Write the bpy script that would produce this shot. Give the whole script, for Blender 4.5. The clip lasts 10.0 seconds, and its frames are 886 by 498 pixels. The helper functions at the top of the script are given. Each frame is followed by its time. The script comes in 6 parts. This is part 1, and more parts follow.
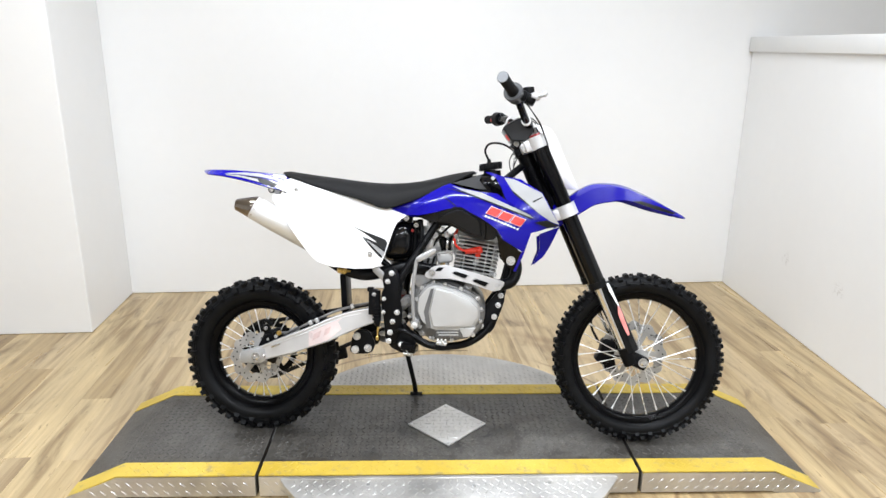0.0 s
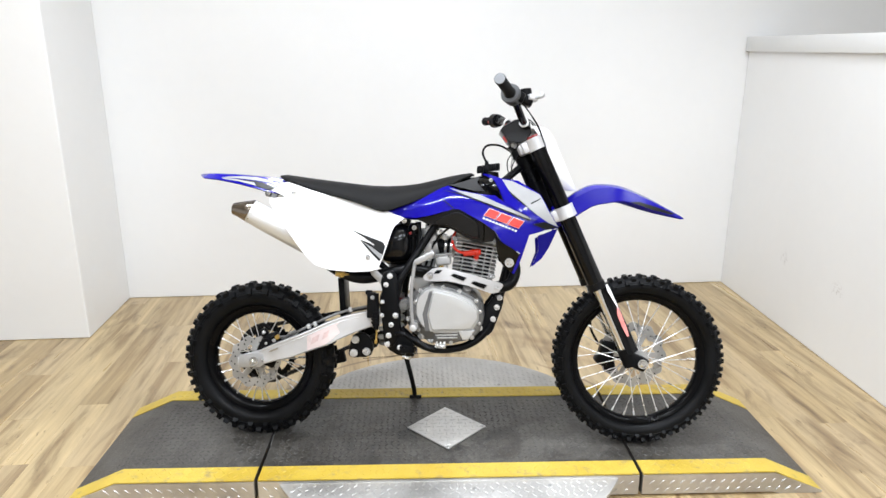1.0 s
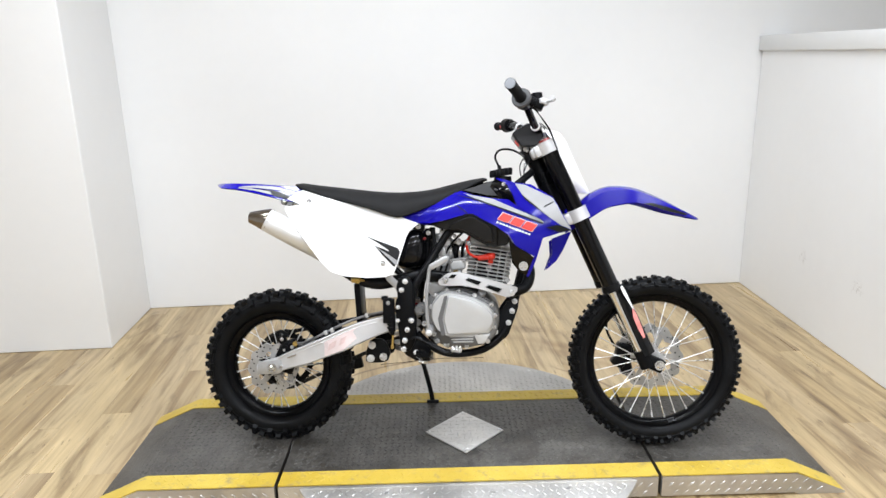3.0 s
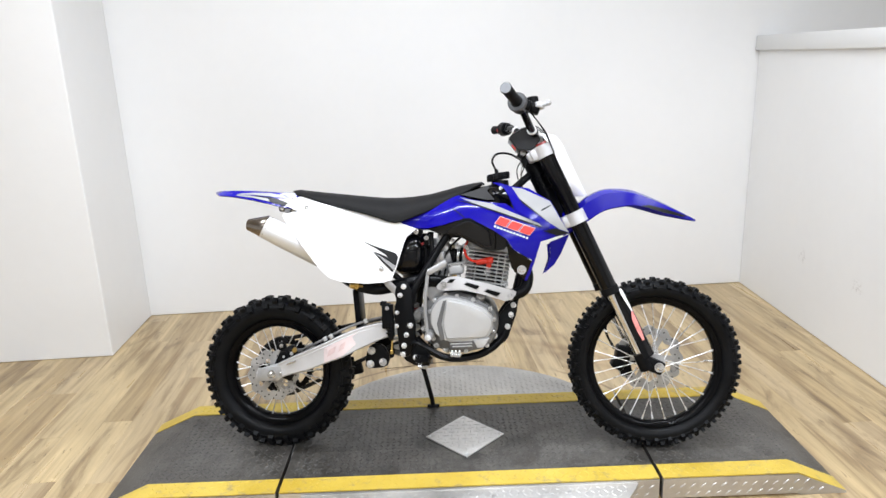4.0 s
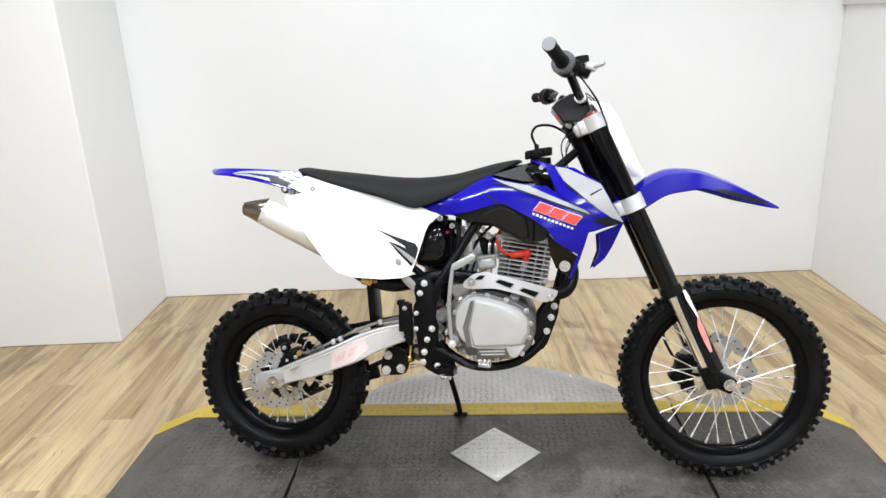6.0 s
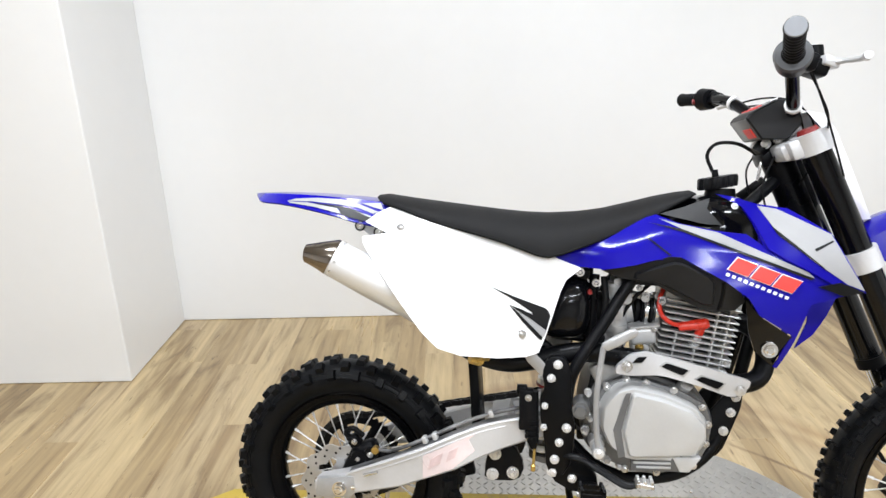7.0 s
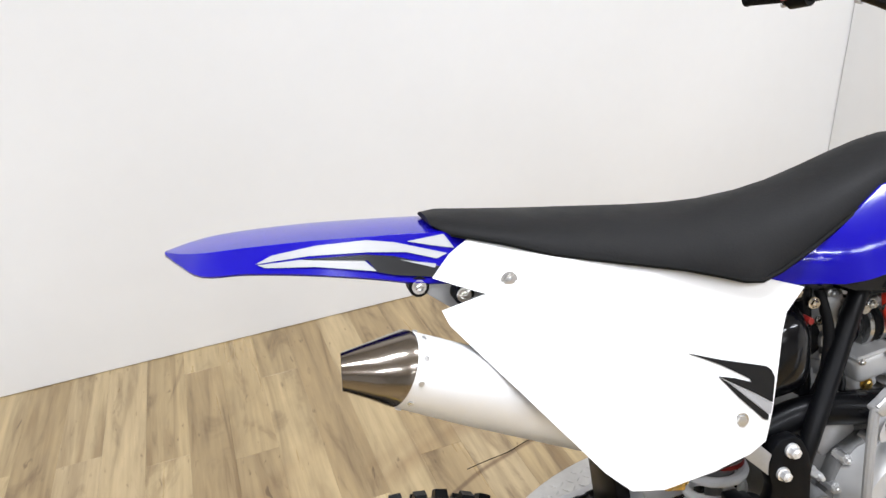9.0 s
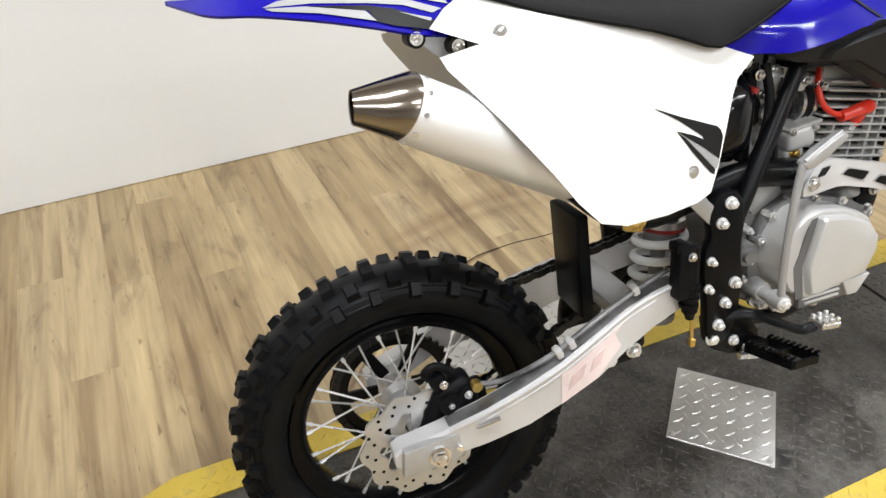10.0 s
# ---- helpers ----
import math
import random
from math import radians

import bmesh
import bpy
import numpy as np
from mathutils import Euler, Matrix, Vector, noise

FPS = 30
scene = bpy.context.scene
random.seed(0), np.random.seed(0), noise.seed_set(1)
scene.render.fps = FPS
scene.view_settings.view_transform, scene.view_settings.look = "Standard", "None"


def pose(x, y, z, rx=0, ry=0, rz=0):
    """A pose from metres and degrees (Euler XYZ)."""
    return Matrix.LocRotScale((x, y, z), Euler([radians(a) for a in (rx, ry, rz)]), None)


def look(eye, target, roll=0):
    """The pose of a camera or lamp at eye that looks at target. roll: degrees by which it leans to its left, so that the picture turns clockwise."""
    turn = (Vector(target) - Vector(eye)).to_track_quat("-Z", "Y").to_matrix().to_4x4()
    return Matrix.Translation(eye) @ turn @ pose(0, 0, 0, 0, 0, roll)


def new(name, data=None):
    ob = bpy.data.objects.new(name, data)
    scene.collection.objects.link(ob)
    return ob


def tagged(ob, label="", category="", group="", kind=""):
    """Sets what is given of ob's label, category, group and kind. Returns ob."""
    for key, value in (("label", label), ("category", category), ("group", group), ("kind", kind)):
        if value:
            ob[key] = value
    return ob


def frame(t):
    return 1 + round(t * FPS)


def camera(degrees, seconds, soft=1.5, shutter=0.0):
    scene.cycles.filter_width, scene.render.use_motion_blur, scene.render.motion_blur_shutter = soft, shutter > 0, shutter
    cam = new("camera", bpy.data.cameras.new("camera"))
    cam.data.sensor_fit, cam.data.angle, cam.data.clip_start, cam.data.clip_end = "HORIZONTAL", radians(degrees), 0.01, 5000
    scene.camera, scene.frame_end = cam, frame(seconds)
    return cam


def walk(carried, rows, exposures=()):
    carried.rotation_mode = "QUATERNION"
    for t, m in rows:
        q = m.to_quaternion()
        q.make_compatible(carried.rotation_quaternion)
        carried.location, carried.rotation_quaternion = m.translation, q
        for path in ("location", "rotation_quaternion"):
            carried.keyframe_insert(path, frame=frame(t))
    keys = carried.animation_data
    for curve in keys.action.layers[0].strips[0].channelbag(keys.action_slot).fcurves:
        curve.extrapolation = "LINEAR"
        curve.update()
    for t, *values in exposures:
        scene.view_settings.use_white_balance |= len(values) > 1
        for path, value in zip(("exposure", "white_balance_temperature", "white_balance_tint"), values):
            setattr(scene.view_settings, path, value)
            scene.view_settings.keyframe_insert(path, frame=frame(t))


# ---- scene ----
cam = camera(66.3, 10.0)
PATH = [
    (0, (0.155, 0.378, 1.32), (0.328, 2.291, 0.762), 0.6),
    (0.5, (0.151, 0.381, 1.321), (0.316, 2.298, 0.777), 0.7),
    (1, (0.155, 0.386, 1.32), (0.334, 2.3, 0.767), 0.2),
    (1.5, (0.156, 0.385, 1.317), (0.331, 2.302, 0.774), -0.6),
    (2, (0.158, 0.382, 1.316), (0.314, 2.301, 0.775), -0.8),
    (2.5, (0.161, 0.37, 1.315), (0.301, 2.291, 0.777), -0.9),
    (4, (0.173, 0.369, 1.326), (0.299, 2.294, 0.799), -2.0),
    (4.5, (0.184, 0.377, 1.326), (0.338, 2.298, 0.79), -1.8),
    (5, (0.203, 0.407, 1.329), (0.366, 2.327, 0.796), -1.7),
    (5.5, (0.276, 0.5, 1.313), (0.308, 2.424, 0.768), -3.0),
    (5.7, (0.272, 0.572, 1.288), (0.292, 2.489, 0.718), -2.7),
    (6.8, (0.031, 1.148, 1.291), (-0.024, 3.039, 0.642), -2.2),
    (7, (-0.02, 1.267, 1.278), (-0.048, 3.161, 0.637), -1.6),
    (7.5, (-0.156, 1.543, 1.263), (-0.016, 3.43, 0.615), -7.2),
    (8, (-0.247, 1.757, 1.22), (0.152, 3.574, 0.485), -3.6),
    (8.5, (-0.287, 1.976, 1.223), (0.116, 3.774, 0.447), -2.0),
    (9, (-0.387, 1.995, 1.219), (0.214, 3.7, 0.365), -4.3),
    (9.5, (-0.466, 1.941, 1.203), (0.244, 3.539, 0.232), -4.6),
    (10, (-0.507, 1.909, 1.142), (0.192, 3.36, -0.044), -1.2),
]
walk(cam, [(t, look(eye, target, roll)) for t, eye, target, roll in PATH],
     [(0, -0.04, 6130, 11), (2, -0.04, 6130, 11), (2.5, -0.12, 6130, 11), (4, -0.12, 6100, 12), (4.5, -0.12, 6100, 12), (5, -0.10, 6100, 11), (5.5, -0.10, 6120, 11), (7, -0.08, 6160, 11), (7.5, -0.06, 6160, 11), (8, -0.14, 6180, 12), (8.5, -0.08, 6190, 13), (9, -0.12, 6180, 13), (9.5, -0.20, 6280, 12), (10, -0.20, 6450, 11)])

# ---- world and light ----
world = bpy.data.worlds.new("world")
scene.world = world
world.use_nodes = True
world.node_tree.nodes["Background"].inputs["Color"].default_value = (0.9, 0.95, 1.0, 1)
world.node_tree.nodes["Background"].inputs["Strength"].default_value = 0.3
LAMP_POWER = 42.5
LAMPS = [(-1.5, 0.4), (0.4, 0.4), (2.3, 0.4), (-0.6, 2.3), (1.2, 2.3), (0.3, -1.6)]
CEILING = 2.75


# ---- materials ----
def shader(name, colour, rough=0.5, metal=0.0, coat=0.0, spec=0.5):
    m = bpy.data.materials.new(name)
    m.use_nodes = True
    b = m.node_tree.nodes["Principled BSDF"]
    b.inputs["Base Color"].default_value = (*colour, 1)
    b.inputs["Roughness"].default_value = rough
    b.inputs["Metallic"].default_value = metal
    b.inputs["Coat Weight"].default_value = coat
    b.inputs["Specular IOR Level"].default_value = spec
    return m, m.node_tree, b


def node(tree, kind, **inputs):
    nd = tree.nodes.new(kind)
    for key, value in inputs.items():
        nd.inputs[key.replace("_", " ")].default_value = value
    return nd


def ramp(tree, source, stops):
    r = tree.nodes.new("ShaderNodeValToRGB")
    els = r.color_ramp.elements
    while len(els) < len(stops):
        els.new(0.5)
    for e, (p, c) in zip(els, stops):
        e.position, e.color = p, (*c, 1)
    tree.links.new(source, r.inputs[0])
    return r.outputs[0]


def mix(tree, how, fac, a, b):
    m = tree.nodes.new("ShaderNodeMix")
    m.data_type, m.blend_type = "RGBA", how
    for socket, value in ((m.inputs[0], fac), (m.inputs[6], a), (m.inputs[7], b)):
        if isinstance(value, (int, float)):
            socket.default_value = value
        elif isinstance(value, tuple):
            socket.default_value = (*value, 1)
        else:
            tree.links.new(value, socket)
    return m.outputs[2]


def speckled(name, colour, rough=0.5, metal=0.0, coat=0.0, scale=40.0, vary=0.15, bump=0.1, depth=0.0008, wear=0.1, spec=0.5):
    """A plain material with fine grain, broad blotches and uneven gloss, in object space."""
    m, tree, b = shader(name, colour, rough, metal, coat, spec)
    tc = tree.nodes.new("ShaderNodeTexCoord")
    fine = node(tree, "ShaderNodeTexNoise", Scale=scale * 6, Detail=4.0)
    broad = node(tree, "ShaderNodeTexNoise", Scale=scale * 0.25, Detail=3.0)
    for nd in (fine, broad):
        tree.links.new(tc.outputs["Object"], nd.inputs["Vector"])
    dark = tuple(c * (1 - vary) for c in colour)
    light = tuple(min(1, c * (1 + vary)) for c in colour)
    col = ramp(tree, broad.outputs[0], [(0.35, dark), (0.65, light)])
    col = mix(tree, "MULTIPLY", vary, col, ramp(tree, fine.outputs[0], [(0.3, (0.6, 0.6, 0.6)), (0.7, (1, 1, 1))]))
    tree.links.new(col, b.inputs["Base Color"])
    rr = ramp(tree, broad.outputs[0], [(0.3, (max(0, rough - wear),) * 3), (0.7, (min(1, rough + wear),) * 3)])
    tree.links.new(rr, b.inputs["Roughness"])
    if bump:
        bp = node(tree, "ShaderNodeBump", Strength=bump, Distance=depth)
        tree.links.new(fine.outputs[0], bp.inputs["Height"])
        tree.links.new(bp.outputs[0], b.inputs["Normal"])
    return m


M_WALL = speckled("wall_paint", (0.81, 0.81, 0.805), 0.55, scale=3.0, vary=0.025, bump=0.08, depth=0.002)
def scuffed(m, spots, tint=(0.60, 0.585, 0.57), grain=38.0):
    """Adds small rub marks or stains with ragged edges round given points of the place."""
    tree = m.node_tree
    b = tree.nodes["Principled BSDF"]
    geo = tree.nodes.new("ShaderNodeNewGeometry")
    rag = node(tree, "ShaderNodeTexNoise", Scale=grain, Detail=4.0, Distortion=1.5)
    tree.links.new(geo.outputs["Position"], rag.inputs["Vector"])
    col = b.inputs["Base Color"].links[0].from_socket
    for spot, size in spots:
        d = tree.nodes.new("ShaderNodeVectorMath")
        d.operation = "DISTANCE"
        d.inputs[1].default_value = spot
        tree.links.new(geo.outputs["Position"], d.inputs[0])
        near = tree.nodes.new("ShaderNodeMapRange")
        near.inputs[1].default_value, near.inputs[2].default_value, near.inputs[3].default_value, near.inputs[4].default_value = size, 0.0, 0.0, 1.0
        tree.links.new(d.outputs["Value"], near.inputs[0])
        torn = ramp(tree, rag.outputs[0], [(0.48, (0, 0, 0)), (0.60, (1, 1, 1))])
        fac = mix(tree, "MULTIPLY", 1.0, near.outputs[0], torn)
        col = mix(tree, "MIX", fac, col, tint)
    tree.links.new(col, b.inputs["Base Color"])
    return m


M_WALL = scuffed(M_WALL, [((2.144, 3.45, 0.35), 0.045), ((2.116, 3.00, 0.337), 0.05)])
M_WALL_GREY = speckled("far_wall_grey", (0.62, 0.62, 0.61), 0.6, scale=3.0, vary=0.03, bump=0.05)
M_CAP = speckled("trim_paint", (0.74, 0.74, 0.73), 0.45, scale=5.0, vary=0.03, bump=0.05)
M_CEILING = speckled("ceiling_tile", (0.75, 0.75, 0.74), 0.8, scale=8.0, vary=0.04, bump=0.2)
M_SEAT = speckled("seat_vinyl", (0.0118, 0.0117, 0.0120), 0.62, scale=60, vary=0.2, bump=0.5, depth=0.0008, spec=0.14)
M_PIPING = speckled("seat_edge_black", (0.007, 0.007, 0.007), 0.6, scale=60, vary=0.2, spec=0.08)
M_BLUE = speckled("blue_plastic", (0.0060, 0.0032, 0.285), 0.15, coat=0.0, scale=12, vary=0.06, bump=0.03, wear=0.05, spec=0.34)
M_WHITE = speckled("white_plastic", (0.86, 0.86, 0.86), 0.3, coat=0.3, scale=10, vary=0.015, bump=0.02, wear=0.05)
M_BLACKP = speckled("black_plastic", (0.0045, 0.0046, 0.0054), 0.36, scale=40, vary=0.2, bump=0.15, depth=0.0005, spec=0.10)
M_GLOSSB = speckled("gloss_black", (0.0024, 0.0025, 0.0032), 0.14, coat=0.10, scale=20, vary=0.2, bump=0.02, wear=0.05, spec=0.24)
M_FRAME = speckled("frame_black_paint", (0.0032, 0.0034, 0.0042), 0.34, coat=0.03, scale=30, vary=0.25, bump=0.08, spec=0.13)
M_TYRE = speckled("tyre_rubber", (0.0052, 0.0055, 0.0062), 0.42, scale=50, vary=0.3, bump=0.3, depth=0.0007, spec=0.12)
M_BOLT = speckled("plated_bolt_steel", (0.78, 0.78, 0.78), 0.28, metal=0.55, scale=60, vary=0.1, bump=0.04)
M_RIM = speckled("black_rim", (0.003, 0.003, 0.0034), 0.2, scale=20, vary=0.2, bump=0.02, spec=0.09)
M_CAST = speckled("cast_aluminium", (0.47, 0.47, 0.47), 0.42, metal=0.5, scale=40, vary=0.15, bump=0.25, depth=0.0006)
M_CASE = speckled("dull_crankcase_alloy", (0.19, 0.19, 0.189), 0.48, metal=0.45, scale=40, vary=0.2, bump=0.3, depth=0.0008)
M_COVER = speckled("clutch_cover_silver", (0.54, 0.54, 0.535), 0.42, metal=0.3, scale=30, vary=0.06, bump=0.12)
M_TABGREY = speckled("grey_bracket_steel", (0.34, 0.34, 0.34), 0.5, metal=0.3, scale=40, vary=0.12, bump=0.1)
M_ALU = speckled("brushed_aluminium", (0.62, 0.62, 0.63), 0.44, metal=0.4, scale=30, vary=0.08, bump=0.08)
M_MUFF = speckled("satin_aluminium_can", (0.78, 0.78, 0.78), 0.45, metal=0.45, scale=20, vary=0.03, bump=0.04)
M_CHROME = speckled("chrome", (0.82, 0.81, 0.80), 0.08, metal=1.0, scale=20, vary=0.04, bump=0.0, wear=0.03)
M_TIP = speckled("smoked_chrome", (0.26, 0.23, 0.20), 0.16, metal=1.0, scale=20, vary=0.1, bump=0.0, wear=0.04)
M_STEEL = speckled("zinc_steel", (0.66, 0.66, 0.66), 0.28, metal=0.9, scale=60, vary=0.15, bump=0.05)
M_DISC = speckled("brake_disc_steel", (0.50, 0.50, 0.50), 0.34, metal=0.7, scale=60, vary=0.15, bump=0.05)
M_BRASS = speckled("brass", (0.62, 0.42, 0.12), 0.3, metal=0.9, scale=60, vary=0.2)
M_RED = speckled("red_plastic", (0.72, 0.035, 0.015), 0.35, coat=0.2, scale=30, vary=0.08, bump=0.03)
M_DECALRED = speckled("red_decal", (0.80, 0.06, 0.05), 0.42, scale=30, vary=0.05, bump=0.0, spec=0.25)
M_PRINT = speckled("faded_red_print", (0.80, 0.61, 0.60), 0.45, scale=60, vary=0.25, bump=0.02)
M_PINK = speckled("faded_red_decal", (0.80, 0.68, 0.68), 0.35, metal=0.15, scale=30, vary=0.12, bump=0.0)
M_DECALW = speckled("white_decal", (0.85, 0.85, 0.85), 0.25, coat=0.5, scale=30, vary=0.03, bump=0.0)
M_DECALB = speckled("black_decal", (0.006, 0.006, 0.0064), 0.34, scale=30, vary=0.1, bump=0.0, spec=0.22)
M_DECALS = speckled("silver_decal", (0.34, 0.34, 0.345), 0.40, metal=0.1, scale=30, vary=0.06, bump=0.0, spec=0.35)
M_SPRING = speckled("white_spring_coat", (0.80, 0.80, 0.80), 0.3, coat=0.3, scale=30, vary=0.05)
M_RUBBER = speckled("black_rubber", (0.006, 0.006, 0.0065), 0.55, scale=60, vary=0.2, bump=0.2, spec=0.13)
M_BRAID_ARMSHADE = speckled("braid_and_arm_shade", (0.20, 0.20, 0.205), 0.45, metal=0.5, scale=90, vary=0.5, bump=0.5)
M_CHAIN = speckled("oiled_chain_steel", (0.010, 0.010, 0.011), 0.38, metal=0.3, scale=50, vary=0.3, bump=0.2)
M_ENGINEB = speckled("dark_engine_grey", (0.035, 0.035, 0.038), 0.5, metal=0.3, scale=50, vary=0.25, bump=0.2)
M_FIN = speckled("fin_grey", (0.578, 0.578, 0.57), 0.40, metal=0.4, scale=50, vary=0.15, bump=0.1)
M_DECKTREAD = speckled("worn_deck_tread", (0.062, 0.059, 0.054), 0.5, scale=14, vary=0.55, bump=0.3, spec=0.4)
M_TREAD = speckled("tread_plate_aluminium", (0.60, 0.59, 0.57), 0.36, metal=0.7, scale=14, vary=0.22, bump=0.2)
M_SPOKE = speckled("bright_spoke_steel", (0.80, 0.80, 0.80), 0.32, metal=0.6, scale=60, vary=0.08, bump=0.0)
M_GRIPGLARE = speckled("glare_grey_rubber", (0.24, 0.25, 0.27), 0.45, scale=60, vary=0.12, bump=0.1)
M_TANK = speckled("black_tank_plastic", (0.0165, 0.0172, 0.0195), 0.46, scale=40, vary=0.18, bump=0.25, depth=0.0005, spec=0.2)
M_PAD = speckled("black_pad_vinyl", (0.012, 0.012, 0.013), 0.45, scale=60, vary=0.15, bump=0.2, spec=0.3)
M_PADGLOSS = speckled("glossy_pad_vinyl", (0.075, 0.076, 0.08), 0.32, scale=60, vary=0.1, bump=0.1, spec=0.7)
M_COVERSHADE = speckled("cover_shade_grey", (0.15, 0.15, 0.15), 0.5, metal=0.4, scale=40, vary=0.1, bump=0.1)
M_GUARDRED = speckled("worn_red_decal", (0.68, 0.24, 0.22), 0.35, scale=80, vary=0.3, bump=0.0)
M_GREYGRAPH = speckled("dark_grey_decal", (0.035, 0.035, 0.036), 0.45, scale=30, vary=0.1, bump=0.0, spec=0.2)
M_FLANGE = speckled("grey_rubber", (0.09, 0.093, 0.10), 0.5, scale=60, vary=0.12, bump=0.15)
M_BUTTON = speckled("dark_red_plastic", (0.22, 0.012, 0.010), 0.4, scale=30, vary=0.1, bump=0.03)


def deck_material():
    """Black anti-slip paint, worn shiny and grey, with dark stains."""
    m, tree, b = shader("black_anti_slip_deck", (0.06, 0.06, 0.06), 0.4, 0.0, spec=0.55)
    tc = tree.nodes.new("ShaderNodeTexCoord")
    fine = node(tree, "ShaderNodeTexNoise", Scale=190.0, Detail=3.0)
    mid = node(tree, "ShaderNodeTexNoise", Scale=22.0, Detail=6.0, Roughness=0.7)
    broad = node(tree, "ShaderNodeTexNoise", Scale=3.2, Detail=5.0, Roughness=0.6)
    stain = node(tree, "ShaderNodeTexNoise", Scale=7.0, Detail=4.0, Distortion=0.8)
    mesh = node(tree, "ShaderNodeTexVoronoi", Scale=62.0, Randomness=0.55)
    mesh.feature = "DISTANCE_TO_EDGE"
    for nd in (fine, mid, broad, stain, mesh):
        tree.links.new(tc.outputs["Object"], nd.inputs["Vector"])
    col = ramp(tree, broad.outputs[0], [(0.32, (0.024, 0.020, 0.016)), (0.52, (0.046, 0.042, 0.036)), (0.7, (0.084, 0.079, 0.071))])
    col = mix(tree, "MULTIPLY", 0.85, col, ramp(tree, mid.outputs[0], [(0.32, (0.40, 0.38, 0.35)), (0.62, (1.35, 1.35, 1.35))]))
    col = mix(tree, "MIX", ramp(tree, mesh.outputs["Distance"], [(0.03, (0.16, 0.16, 0.16)), (0.12, (0, 0, 0))]), col, (0.17, 0.165, 0.155))
    col = mix(tree, "MIX", ramp(tree, fine.outputs[0], [(0.62, (0, 0, 0)), (0.74, (0.55, 0.55, 0.55))]), col, (0.28, 0.275, 0.265))
    col = mix(tree, "MULTIPLY", ramp(tree, stain.outputs[0], [(0.58, (0, 0, 0)), (0.68, (0.8, 0.8, 0.8))]), col, (0.35, 0.31, 0.27))
    tree.links.new(col, b.inputs["Base Color"])
    tree.links.new(ramp(tree, mid.outputs[0], [(0.3, (0.30,) * 3), (0.7, (0.52,) * 3)]), b.inputs["Roughness"])
    bp = node(tree, "ShaderNodeBump", Strength=0.45, Distance=0.0012)
    tree.links.new(fine.outputs[0], bp.inputs["Height"])
    tree.links.new(bp.outputs[0], b.inputs["Normal"])
    return m


def yellow_material():
    m, tree, b = shader("yellow_safety_paint", (0.62, 0.42, 0.02), 0.45)
    tc = tree.nodes.new("ShaderNodeTexCoord")
    mid = node(tree, "ShaderNodeTexNoise", Scale=30.0, Detail=6.0, Roughness=0.7)
    broad = node(tree, "ShaderNodeTexNoise", Scale=5.0, Detail=3.0)
    for nd in (mid, broad):
        tree.links.new(tc.outputs["Object"], nd.inputs["Vector"])
    col = ramp(tree, broad.outputs[0], [(0.3, (0.48, 0.33, 0.03)), (0.7, (0.62, 0.46, 0.07))])
    col = mix(tree, "MIX", ramp(tree, mid.outputs[0], [(0.54, (0, 0, 0)), (0.70, (0.75, 0.75, 0.75))]), col, (0.26, 0.21, 0.12))
    tree.links.new(col, b.inputs["Base Color"])
    return m


